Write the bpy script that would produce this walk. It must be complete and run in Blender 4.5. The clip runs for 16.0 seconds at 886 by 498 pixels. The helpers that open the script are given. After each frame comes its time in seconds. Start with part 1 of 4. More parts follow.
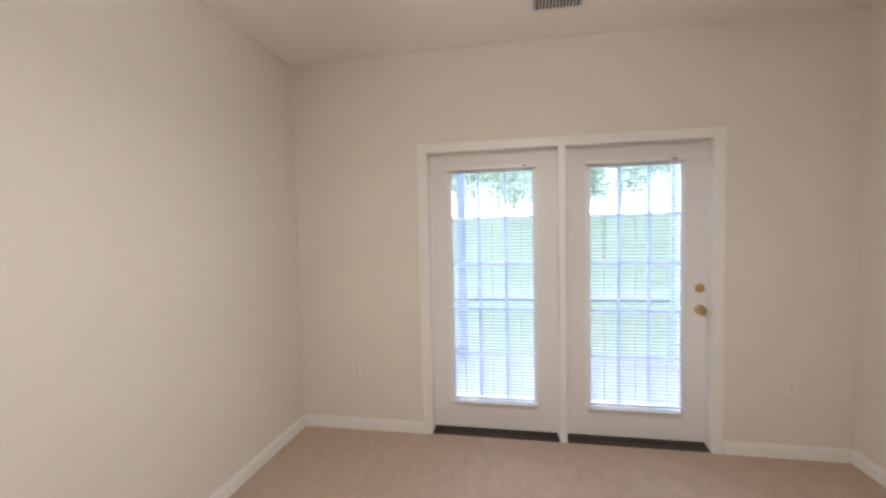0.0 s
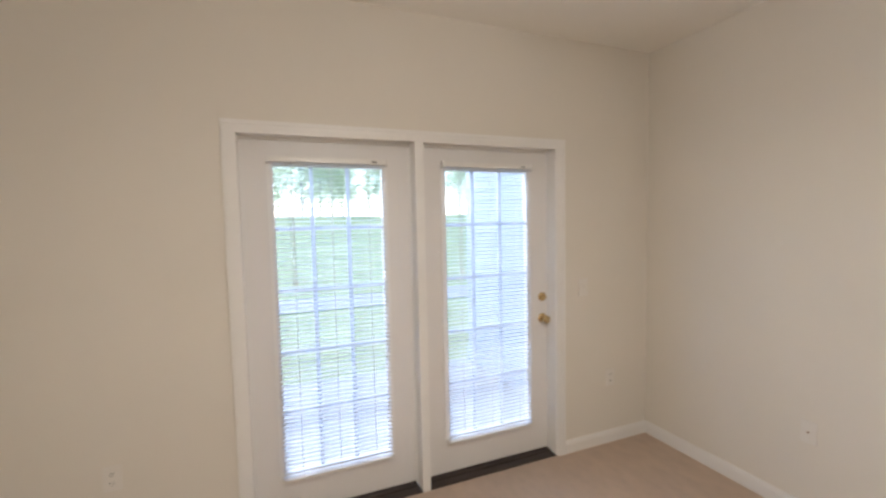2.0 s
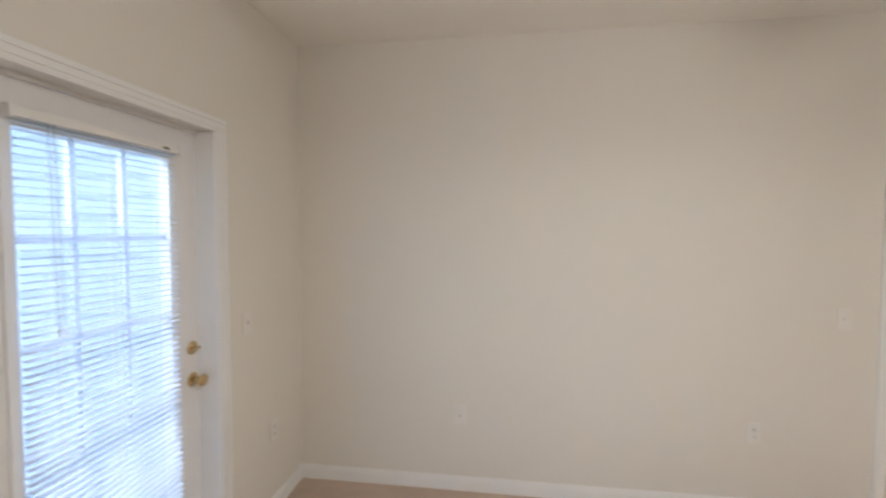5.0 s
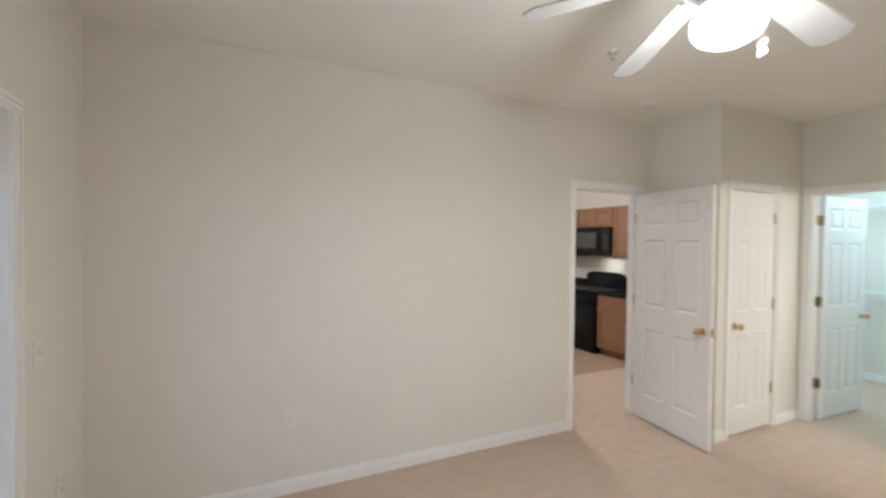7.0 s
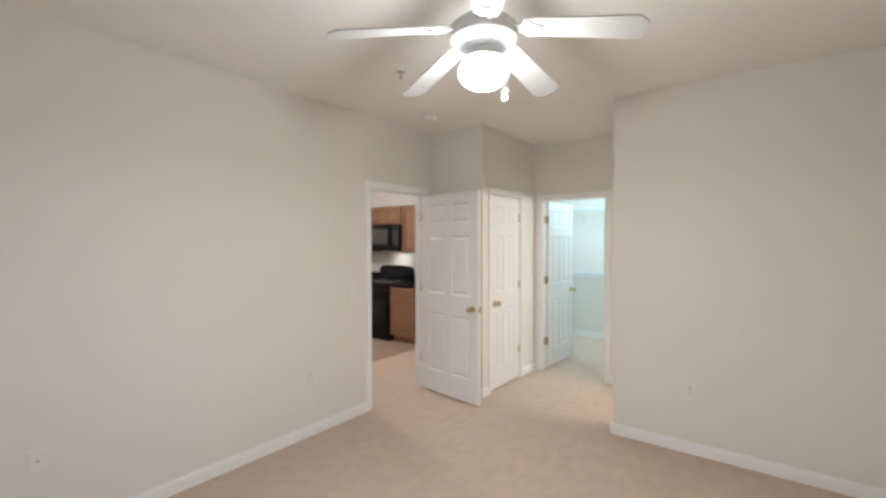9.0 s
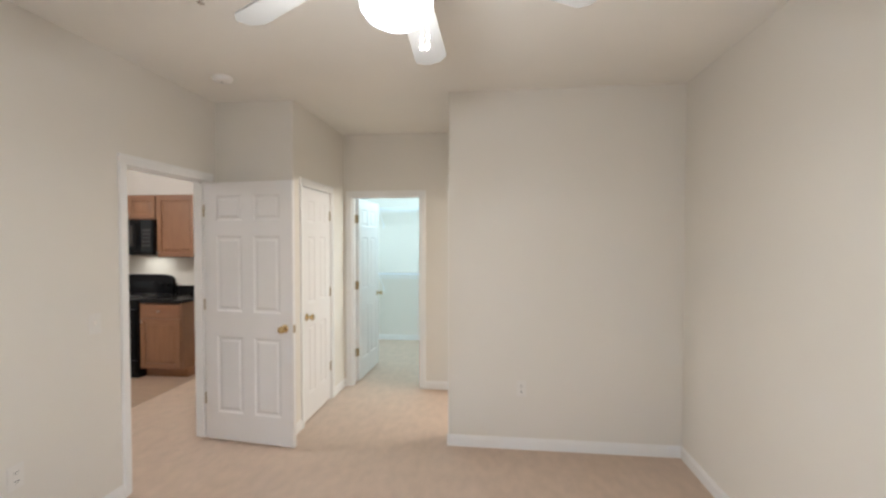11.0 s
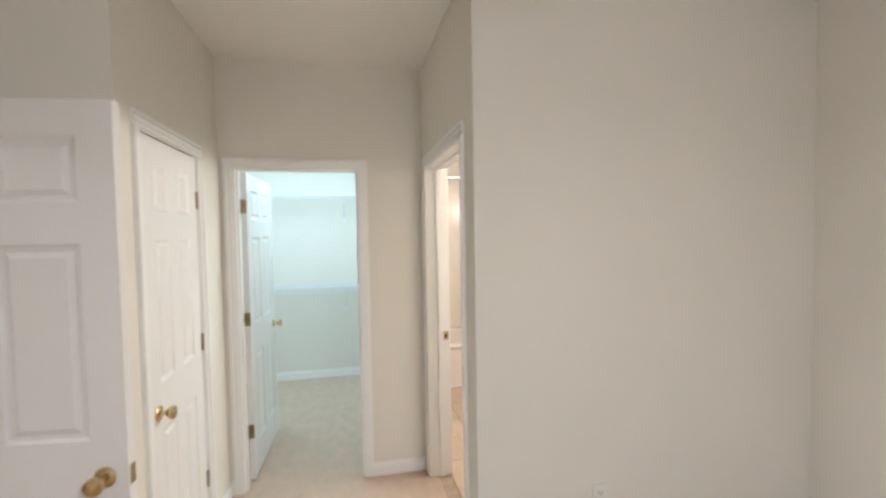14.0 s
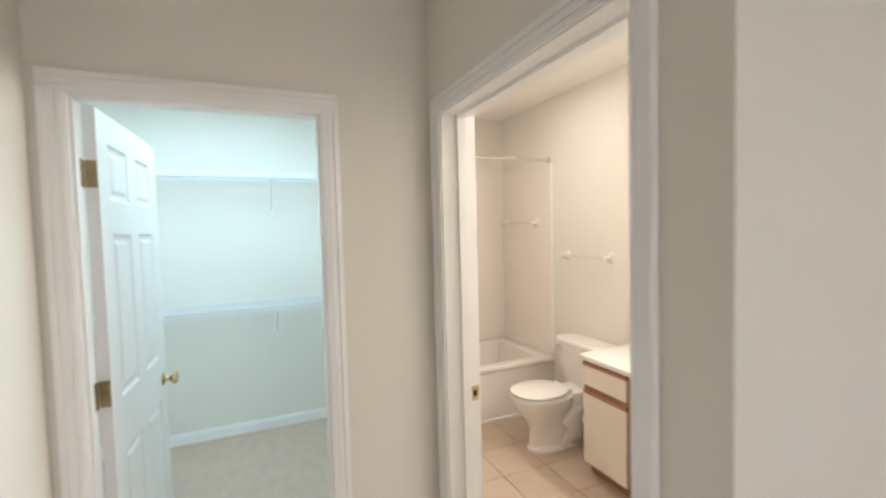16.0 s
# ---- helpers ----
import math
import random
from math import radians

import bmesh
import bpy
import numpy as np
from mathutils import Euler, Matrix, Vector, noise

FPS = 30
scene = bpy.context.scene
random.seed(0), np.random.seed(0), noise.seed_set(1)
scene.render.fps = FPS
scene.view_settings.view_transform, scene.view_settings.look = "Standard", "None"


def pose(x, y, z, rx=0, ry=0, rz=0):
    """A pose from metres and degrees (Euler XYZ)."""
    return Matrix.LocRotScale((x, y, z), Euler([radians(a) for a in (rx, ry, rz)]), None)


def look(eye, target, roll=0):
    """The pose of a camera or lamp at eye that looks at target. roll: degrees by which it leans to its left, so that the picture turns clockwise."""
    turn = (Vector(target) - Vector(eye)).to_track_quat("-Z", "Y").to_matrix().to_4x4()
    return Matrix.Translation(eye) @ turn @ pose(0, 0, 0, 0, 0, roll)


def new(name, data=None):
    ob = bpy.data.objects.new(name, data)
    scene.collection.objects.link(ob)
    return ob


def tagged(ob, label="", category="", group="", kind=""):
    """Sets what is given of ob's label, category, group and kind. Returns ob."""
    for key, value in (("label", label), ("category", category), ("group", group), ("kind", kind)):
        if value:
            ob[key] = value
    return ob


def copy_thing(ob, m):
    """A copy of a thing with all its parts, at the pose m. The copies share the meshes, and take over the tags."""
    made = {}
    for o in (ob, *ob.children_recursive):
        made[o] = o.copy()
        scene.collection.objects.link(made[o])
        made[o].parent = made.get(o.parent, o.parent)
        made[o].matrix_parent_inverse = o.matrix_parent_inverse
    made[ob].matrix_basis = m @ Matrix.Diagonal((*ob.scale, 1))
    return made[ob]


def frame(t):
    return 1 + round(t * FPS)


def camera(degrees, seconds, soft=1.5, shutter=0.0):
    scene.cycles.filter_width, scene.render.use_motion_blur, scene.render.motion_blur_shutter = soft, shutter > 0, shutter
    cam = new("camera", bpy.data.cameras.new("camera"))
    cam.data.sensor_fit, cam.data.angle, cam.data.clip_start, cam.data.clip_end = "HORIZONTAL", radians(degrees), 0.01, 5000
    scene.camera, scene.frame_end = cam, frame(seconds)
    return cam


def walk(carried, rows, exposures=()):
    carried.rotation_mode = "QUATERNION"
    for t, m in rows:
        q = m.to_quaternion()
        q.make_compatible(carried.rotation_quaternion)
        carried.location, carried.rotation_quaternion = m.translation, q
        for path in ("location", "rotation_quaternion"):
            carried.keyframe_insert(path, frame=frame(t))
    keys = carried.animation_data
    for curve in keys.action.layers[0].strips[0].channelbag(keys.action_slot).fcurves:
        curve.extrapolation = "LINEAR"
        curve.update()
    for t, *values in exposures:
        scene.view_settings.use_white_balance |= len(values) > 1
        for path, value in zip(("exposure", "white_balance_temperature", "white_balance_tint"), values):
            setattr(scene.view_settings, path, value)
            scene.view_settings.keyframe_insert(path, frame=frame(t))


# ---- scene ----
cam = camera(91.8, 16.0, soft=2.6, shutter=0.5)
PATH = [
    (0, (1.682, -2.991, 1.517), (1.311, -1.029, 1.408), -1.3),
    (0.5, (1.469, -2.786, 1.551), (1.381, -0.792, 1.429), -1.5),
    (1, (1.355, -2.613, 1.541), (1.512, -0.622, 1.439), -1.3),
    (1.5, (1.206, -2.446, 1.59), (1.681, -0.508, 1.461), -1.3),
    (2, (1.123, -2.294, 1.59), (1.884, -0.449, 1.458), -1.2),
    (2.5, (1.094, -2.107, 1.611), (2.089, -0.377, 1.479), -0.9),
    (3, (1.069, -1.946, 1.619), (2.322, -0.393, 1.492), -0.7),
    (3.5, (0.998, -1.727, 1.623), (2.509, -0.421, 1.505), -0.7),
    (4, (1.012, -1.607, 1.622), (2.72, -0.573, 1.508), 0.0),
    (4.5, (1.064, -1.41, 1.613), (2.943, -0.733, 1.497), 0.2),
    (5, (1.092, -1.274, 1.592), (3.071, -1.001, 1.506), 0.1),
    (5.2, (1.134, -1.245, 1.621), (3.125, -1.081, 1.518), 0.8),
    (7.5, (0.755, -0.613, 1.589), (2.433, -1.701, 1.56), 0.1),
    (8, (0.724, -0.553, 1.618), (2.269, -1.822, 1.572), 0.2),
    (8.5, (0.691, -0.541, 1.592), (2.081, -1.979, 1.557), -0.1),
    (9, (0.709, -0.562, 1.583), (1.92, -2.153, 1.542), -0.1),
    (9.5, (0.806, -0.654, 1.564), (1.792, -2.393, 1.53), -0.1),
    (10, (0.94, -0.753, 1.579), (1.663, -2.617, 1.535), -0.4),
    (10.2, (1.037, -0.766, 1.587), (1.635, -2.674, 1.543), -0.3),
    (12.5, (1.889, -1.514, 1.614), (1.775, -3.51, 1.566), -0.6),
    (13, (2.038, -1.839, 1.599), (1.812, -3.825, 1.544), -1.0),
    (13.5, (2.142, -2.169, 1.61), (1.813, -4.141, 1.559), -1.1),
    (14, (2.211, -2.517, 1.648), (1.788, -4.471, 1.565), -1.0),
    (14.5, (2.342, -2.806, 1.614), (1.749, -4.716, 1.554), -1.1),
    (15, (2.39, -3.118, 1.625), (1.729, -5.004, 1.542), -1.2),
    (15.5, (2.397, -3.428, 1.62), (1.679, -5.293, 1.531), -1.3),
    (16, (2.381, -3.758, 1.617), (1.594, -5.594, 1.525), -1.5),
]
walk(cam, [(t, look(eye, target, roll)) for t, eye, target, roll in PATH],
     exposures=[(0, 2.37, 5850, 12), (2, 2.36, 6000, 11), (3.5, 2.38, 5750, 9.5), (5, 2.38, 5600, 8.5), (7.5, 2.45, 5400, 6.5), (12.5, 2.48, 5500, 8), (16, 2.53, 5400, 7.5)])

# ---- world, sun and lamps ----
ROOM_H = 2.73
world = bpy.data.worlds.new("world")
scene.world = world
world.use_nodes = True
wn = world.node_tree
sky = wn.nodes.new("ShaderNodeTexSky")
sky.sky_type = "NISHITA"
sky.sun_disc = False
sky.sun_elevation = radians(45)
sky.sun_rotation = radians(-18)
sky.air_density, sky.dust_density, sky.ozone_density = 1.0, 1.0, 2.5
wn.nodes["Background"].inputs["Strength"].default_value = 0.15
wn.links.new(sky.outputs["Color"], wn.nodes["Background"].inputs["Color"])

sun_data = bpy.data.lights.new("sun", "SUN")
sun_data.energy, sun_data.angle, sun_data.color = 0.55, radians(30), (1.0, 0.985, 0.96)
sun = new("sun", sun_data)
sun.matrix_world = look((-5.2, 16, 16.8), (0, 0, 0))


def lamp(name, kind, place, energy, color, size=0.3, size_y=None, target=None):
    d = bpy.data.lights.new(name, kind)
    d.energy, d.color = energy, color
    if kind == "AREA":
        d.size = size
        if size_y:
            d.shape, d.size_y = "RECTANGLE", size_y
    else:
        d.shadow_soft_size = size
    ob = new(name, d)
    ob.matrix_world = look(place, target) if target else pose(*place)
    return ob


lamp("closet_lamp", "AREA", (2.69, -6.35, 2.62), 5.3, (0.78, 0.97, 0.985), 1.6, 1.2)
lamp("vanity_lamp", "AREA", (0.16, -5.1, 2.02), 7.8, (1.0, 0.82, 0.63), 0.7, 0.14, target=(1.6, -5.1, 1.7))
# Unseen ceiling fill without a fixture, added to brighten the toilet and tub end.
lamp("bathroom_fill_lamp", "AREA", (0.8, -6.3, 2.68), 1.6, (1.0, 0.82, 0.64), 0.5, 0.5)
lamp("kitchen_lamp", "POINT", (5.5, -3.9, 2.50), 12, (1.0, 0.87, 0.74), 0.12)
lamp("range_hood_lamp", "AREA", (5.7, -5.85, 1.385), 0.25, (1.0, 0.88, 0.70), 0.3, 0.1)
lamp("fan_bulb", "POINT", (1.66, -2.09, 2.235), 4.7, (1.0, 0.88, 0.73), 0.09)
lamp("fan_bowl_lamp", "AREA", (1.66, -2.09, 2.202), 3.9, (1.0, 0.88, 0.73), 0.18, 0.18)


# ---- materials ----
def material(name, color, rough=0.6, metal=0.0, vary=0.06, scale=3.0, grain=60.0, bump=0.1, grain_depth=0.002, stretch=(1, 1, 1),
             emit=None, emit_strength=0.0, transmission=0.0, coat=0.0, random_tint=0.0, alt=None):
    m = bpy.data.materials.new(name)
    m.use_nodes = True
    n, l = m.node_tree.nodes, m.node_tree.links
    b = n["Principled BSDF"]
    b.inputs["Roughness"].default_value = rough
    b.inputs["Metallic"].default_value = metal
    b.inputs["Transmission Weight"].default_value = transmission
    b.inputs["Coat Weight"].default_value = coat
    tc = n.new("ShaderNodeTexCoord")
    mp = n.new("ShaderNodeMapping")
    mp.inputs["Scale"].default_value = stretch
    l.new(tc.outputs["Object"], mp.inputs["Vector"])
    big = n.new("ShaderNodeTexNoise")
    big.inputs["Scale"].default_value = scale
    big.inputs["Detail"].default_value = 5
    fine = n.new("ShaderNodeTexNoise")
    fine.inputs["Scale"].default_value = grain
    fine.inputs["Detail"].default_value = 3
    for t in (big, fine):
        l.new(mp.outputs["Vector"], t.inputs["Vector"])
    mix = n.new("ShaderNodeMix")
    mix.data_type = "RGBA"
    dark = tuple(c * (1 - vary * 1.6) for c in color) if alt is None else alt
    mix.inputs[6].default_value = (*dark, 1)
    mix.inputs[7].default_value = (*(min(1, c * (1 + vary)) for c in color), 1)
    add = n.new("ShaderNodeMath")
    add.operation = "MULTIPLY_ADD"
    l.new(big.outputs["Fac"], add.inputs[0])
    add.inputs[1].default_value = 1.6
    add.inputs[2].default_value = -0.5
    add2 = n.new("ShaderNodeMath")
    add2.operation = "MULTIPLY_ADD"
    add2.use_clamp = True
    l.new(fine.outputs["Fac"], add2.inputs[0])
    add2.inputs[1].default_value = 0.5
    l.new(add.outputs[0], add2.inputs[2])
    l.new(add2.outputs[0], mix.inputs[0])
    last = mix.outputs[2]
    if random_tint:
        info = n.new("ShaderNodeObjectInfo")
        hsv = n.new("ShaderNodeHueSaturation")
        ma = n.new("ShaderNodeMapRange")
        ma.inputs["To Min"].default_value = 1 - random_tint
        ma.inputs["To Max"].default_value = 1 + random_tint
        l.new(info.outputs["Random"], ma.inputs["Value"])
        l.new(ma.outputs["Result"], hsv.inputs["Value"])
        l.new(last, hsv.inputs["Color"])
        last = hsv.outputs["Color"]
    l.new(last, b.inputs["Base Color"])
    if bump:
        bp = n.new("ShaderNodeBump")
        bp.inputs["Strength"].default_value = bump
        bp.inputs["Distance"].default_value = grain_depth
        l.new(fine.outputs["Fac"], bp.inputs["Height"])
        l.new(bp.outputs["Normal"], b.inputs["Normal"])
    if emit:
        b.inputs["Emission Color"].default_value = (*emit, 1)
        b.inputs["Emission Strength"].default_value = emit_strength
    return m


M_WALL = material("wall_paint", (0.75, 0.712, 0.643), 0.75, vary=0.02, scale=1.2, grain=160, bump=0.25, grain_depth=0.0012)
M_CEIL = material("ceiling_paint", (0.88, 0.85, 0.79), 0.85, vary=0.02, scale=1.5, grain=90, bump=0.3, grain_depth=0.002)
M_TRIM = material("white_trim_paint", (0.84, 0.825, 0.80), 0.38, vary=0.02, scale=4, grain=30, bump=0.06)
M_DOOR = material("white_door_paint", (0.79, 0.77, 0.75), 0.42, vary=0.02, scale=3, grain=45, bump=0.12, stretch=(1, 1, 0.12))
M_CARPET = material("beige_carpet", (0.685, 0.535, 0.415), 0.95, vary=0.07, scale=11, grain=420, bump=1.0, grain_depth=0.008, stretch=(1.3, 0.7, 1))
M_VINYL = material("kitchen_vinyl", (0.40, 0.285, 0.20), 0.5, vary=0.06, scale=3, grain=25, bump=0.1, stretch=(1, 5, 1))
M_BRASS = material("polished_brass", (0.62, 0.48, 0.26), 0.24, 1.0, vary=0.12, scale=30, grain=200, bump=0.05)
M_HINGE = material("satin_brass", (0.42, 0.33, 0.19), 0.38, 1.0, vary=0.15, scale=40, grain=200, bump=0.05)
M_CHROME = material("chrome", (0.75, 0.72, 0.70), 0.15, 1.0, vary=0.03, scale=20, grain=100, bump=0.02)
M_BRONZE = material("dark_bronze_threshold", (0.075, 0.06, 0.055), 0.45, 0.6, vary=0.2, scale=12, grain=120, bump=0.1, stretch=(0.2, 1, 1))
M_PLASTIC = material("white_plastic", (0.80, 0.78, 0.74), 0.35, vary=0.02, scale=8, grain=50, bump=0.03)
M_IVORY = material("ivory_plastic", (0.765, 0.735, 0.685), 0.4, vary=0.02, scale=8, grain=50, bump=0.03)
M_DARK = material("dark_slot", (0.03, 0.028, 0.025), 0.6, vary=0.1)
M_WOOD = material("honey_maple", (0.26, 0.135, 0.07), 0.42, vary=0.12, scale=5, grain=40, bump=0.12, stretch=(6, 6, 0.7))
M_WOODH = material("honey_maple_rail", (0.255, 0.13, 0.07), 0.42, vary=0.12, scale=5, grain=40, bump=0.12, stretch=(0.7, 6, 6))
M_OAK = material("oak_strip", (0.33, 0.165, 0.085), 0.45, vary=0.15, scale=6, grain=60, bump=0.15, stretch=(1, 0.6, 6))
M_BLACK = material("black_enamel", (0.006, 0.006, 0.007), 0.3, vary=0.1, scale=6, grain=50, bump=0.02)
M_BLACKGLASS = material("black_oven_glass", (0.02, 0.022, 0.024), 0.06, vary=0.05, scale=6, grain=50, bump=0.0)
M_GRANITE = material("black_speckled_laminate", (0.014, 0.013, 0.013), 0.22, vary=0.5, scale=60, grain=380, bump=0.05)
M_OVENDOOR = material("smoked_door_glass", (0.05, 0.045, 0.04), 0.12, vary=0.05, scale=6, grain=50, bump=0.0, coat=0.6)
M_GREY = material("grey_print", (0.35, 0.35, 0.35), 0.4)
M_CERAMIC = material("white_ceramic", (0.80, 0.76, 0.71), 0.12, vary=0.015, scale=3, grain=30, bump=0.0, coat=0.3)
M_TUB = material("white_fibreglass", (0.78, 0.72, 0.65), 0.2, vary=0.02, scale=2, grain=30, bump=0.02)
M_TILE = material("beige_floor_tile", (0.52, 0.41, 0.31), 0.28, vary=0.07, scale=7, grain=60, bump=0.1, random_tint=0.05)
M_GROUT = material("grout", (0.40, 0.31, 0.235), 0.9, vary=0.15, scale=15, grain=200, bump=0.5)
M_CULTURED = material("cultured_marble", (0.74, 0.71, 0.66), 0.18, vary=0.03, scale=5, grain=20, bump=0.0)
M_LAMINATE = material("cream_laminate", (0.72, 0.66, 0.57), 0.4, vary=0.02, scale=4, grain=50, bump=0.02)
# Blades and irons: white darkened in colour to offset glare from the near bulb.
M_BLADE = material("dimmed_white_fan_blade", (0.50, 0.495, 0.48), 0.5, vary=0.03, scale=4, grain=40, bump=0.02, stretch=(0.3, 1, 1))
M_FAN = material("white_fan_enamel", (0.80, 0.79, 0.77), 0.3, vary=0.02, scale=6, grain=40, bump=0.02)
M_GLOBE = material("lit_opal_glass", (0.9, 0.88, 0.85), 0.3, vary=0.01, bump=0.0, emit=(1.0, 0.95, 0.9), emit_strength=1.6)
M_WIRE = material("white_vinyl_wire", (0.78, 0.80, 0.84), 0.35, vary=0.02, scale=8, grain=40, bump=0.02)
M_CONCRETE = material("patio_concrete", (0.36, 0.36, 0.355), 0.85, vary=0.08, scale=2.5, grain=70, bump=0.4)
M_WALK = material("sidewalk_concrete", (0.38, 0.375, 0.36), 0.9, vary=0.1, scale=2, grain=50, bump=0.4)
# White siding greyed and blued in colour, for a skylight tint and less glare.
M_SIDING = material("dimmed_white_vinyl_siding", (0.48, 0.50, 0.54), 0.5, vary=0.03, scale=2, grain=20, bump=0.05)
M_GRASS = material("lawn", (0.31, 0.345, 0.165), 0.9, vary=0.15, scale=0.7, grain=35, bump=1.0, grain_depth=0.02)
M_BARK = material("bark", (0.42, 0.40, 0.37), 0.9, vary=0.3, scale=4, grain=30, bump=1.0, stretch=(1, 1, 0.3))


for dark_ in (M_BLACK, M_BLACKGLASS, M_GRANITE):
    dark_.node_tree.nodes["Principled BSDF"].inputs["Specular IOR Level"].default_value = 0.16


def slat_material(name, color, through_color, share):
    m = material(name, color, 0.45, vary=0.02, scale=6, grain=40, bump=0.02)
    n, l = m.node_tree.nodes, m.node_tree.links
    tr = n.new("ShaderNodeBsdfTranslucent")
    tr.inputs["Color"].default_value = (*through_color, 1)
    mx = n.new("ShaderNodeMixShader")
    mx.inputs[0].default_value = share
    l.new(n["Principled BSDF"].outputs[0], mx.inputs[1])
    l.new(tr.outputs[0], mx.inputs[2])
    l.new(mx.outputs[0], n["Material Output"].inputs["Surface"])
    return m


def glass_material(name, tint, rough=0.0):
    m = bpy.data.materials.new(name)
    m.use_nodes = True
    b = m.node_tree.nodes["Principled BSDF"]
    b.inputs["Base Color"].default_value = (*tint, 1)
    b.inputs["Roughness"].default_value = rough
    b.inputs["Transmission Weight"].default_value = 1.0
    b.inputs["IOR"].default_value = 1.3
    return m


M_SLAT = slat_material("white_blind_slat", (0.87, 0.89, 0.92), (0.80, 0.85, 0.92), 0.55)
M_MUNTIN = slat_material("white_grille_vinyl", (0.88, 0.90, 0.93), (0.70, 0.77, 0.89), 0.5)
M_LEAF = slat_material("tree_leaves", (0.33, 0.36, 0.25), (0.80, 0.86, 0.64), 0.62)
M_GLASS = glass_material("clear_glass", (0.90, 0.935, 0.95))
M_ACRYLIC = glass_material("clear_acrylic", (0.95, 0.93, 0.9), 0.05)


# ---- mesh tools ----
def box(bm, x0, x1, y0, y1, z0, z1, bevel=0.0, m=None):
    r = bmesh.ops.create_cube(bm, size=1.0)
    mat = Matrix.Translation(((x0 + x1) / 2, (y0 + y1) / 2, (z0 + z1) / 2)) @ Matrix.Diagonal((abs(x1 - x0), abs(y1 - y0), abs(z1 - z0), 1))
    bmesh.ops.transform(bm, matrix=mat, verts=r["verts"])
    vs = r["verts"]
    if bevel:
        es = list({e for v in vs for e in v.link_edges})
        out = bmesh.ops.bevel(bm, geom=es, offset=bevel, segments=2, affect="EDGES", profile=0.7)
        vs = list({v for f in out["faces"] for v in f.verts} | {v for v in vs if v.is_valid})
    if m is not None:
        bmesh.ops.transform(bm, matrix=m, verts=vs)
    return vs


def rod(bm, a, b, r, r2=None, sides=12):
    a, b = Vector(a), Vector(b)
    d = b - a
    mat = Matrix.Translation((a + b) / 2) @ d.to_track_quat("Z", "Y").to_matrix().to_4x4()
    bmesh.ops.create_cone(bm, cap_ends=True, segments=sides, radius1=r, radius2=r if r2 is None else r2, depth=d.length, matrix=mat)


def lathe(bm, profile, m=None, sides=24):
    """profile: (radius, height) pairs, turned about the Z axis."""
    rings = []
    for r, z in profile:
        rings.append([bm.verts.new((r * math.cos(a), r * math.sin(a), z)) for a in (2 * math.pi * k / sides for k in range(sides))])
    for p, q in zip(rings, rings[1:]):
        for k in range(sides):
            bm.faces.new((p[k], p[(k + 1) % sides], q[(k + 1) % sides], q[k]))
    bm.faces.new(list(reversed(rings[0])))
    bm.faces.new(rings[-1])
    if m is not None:
        bmesh.ops.transform(bm, matrix=m, verts=[v for ring in rings for v in ring])


def loft(bm, rings, sides=28, power=2.0):
    """rings: (z, centre x, centre y, radius x, radius y), joined to one closed skin."""
    made = []
    for z, cx, cy, rx, ry in rings:
        ring = []
        for k in range(sides):
            a = 2 * math.pi * k / sides
            c, s = math.cos(a), math.sin(a)
            ring.append(bm.verts.new((cx + rx * math.copysign(abs(c) ** (2 / power), c), cy + ry * math.copysign(abs(s) ** (2 / power), s), z)))
        made.append(ring)
    for p, q in zip(made, made[1:]):
        for k in range(sides):
            bm.faces.new((p[k], p[(k + 1) % sides], q[(k + 1) % sides], q[k]))
    bm.faces.new(list(reversed(made[0])))
    bm.faces.new(made[-1])


def finish(name, bm, mat, smooth=False):
    bmesh.ops.recalc_face_normals(bm, faces=bm.faces)
    me = bpy.data.meshes.new(name)
    bm.to_mesh(me)
    bm.free()
    me.materials.append(mat)
    if smooth:
        for p in me.polygons:
            p.use_smooth = True
        me.set_sharp_from_angle(angle=radians(35))
    return new(name, me)


def part(name, bm, mat, parent, label="", smooth=False, m=None):
    ob = finish(name, bm, mat, smooth)
    ob.parent = parent
    if m is not None:
        ob.matrix_basis = m
    return tagged(ob, label)


def boxes(name, rows, mat, parent=None, bevel=0.0, label="", kind=""):
    bm = bmesh.new()
    for r in rows:
        box(bm, *r, bevel=bevel)
    ob = finish(name, bm, mat)
    ob.parent = parent
    return tagged(ob, label, kind=kind)


def thing(name, m, label, category, group=""):
    ob = new(name)
    ob.empty_display_size = 0.1
    ob.matrix_world = m
    return tagged(ob, label, category, group)


# ---- structure ----
FLOOR_Z = 0.0
T = 0.115


def structure(name, rows, mat, label):
    return boxes(name, rows, mat, label=label, kind="structure")


def wall_y(name, x, y0, y1, gaps, label, t=T, z1=ROOM_H):
    """A wall that runs along y, from x to x + t, with openings (y0, y1, head)."""
    rows, at = [], y0
    for a, b, head in sorted(gaps):
        rows += [(x, x + t, at, a, 0, z1), (x, x + t, a, b, head, z1)]
        at = b
    rows.append((x, x + t, at, y1, 0, z1))
    return structure(name, rows, M_WALL, label)


def wall_x(name, y, x0, x1, gaps, label, t=T, z1=ROOM_H):
    rows, at = [], x0
    for a, b, head in sorted(gaps):
        rows += [(at, a, y, y + t, 0, z1), (a, b, y, y + t, head, z1)]
        at = b
    rows.append((at, x1, y, y + t, 0, z1))
    return structure(name, rows, M_WALL, label)


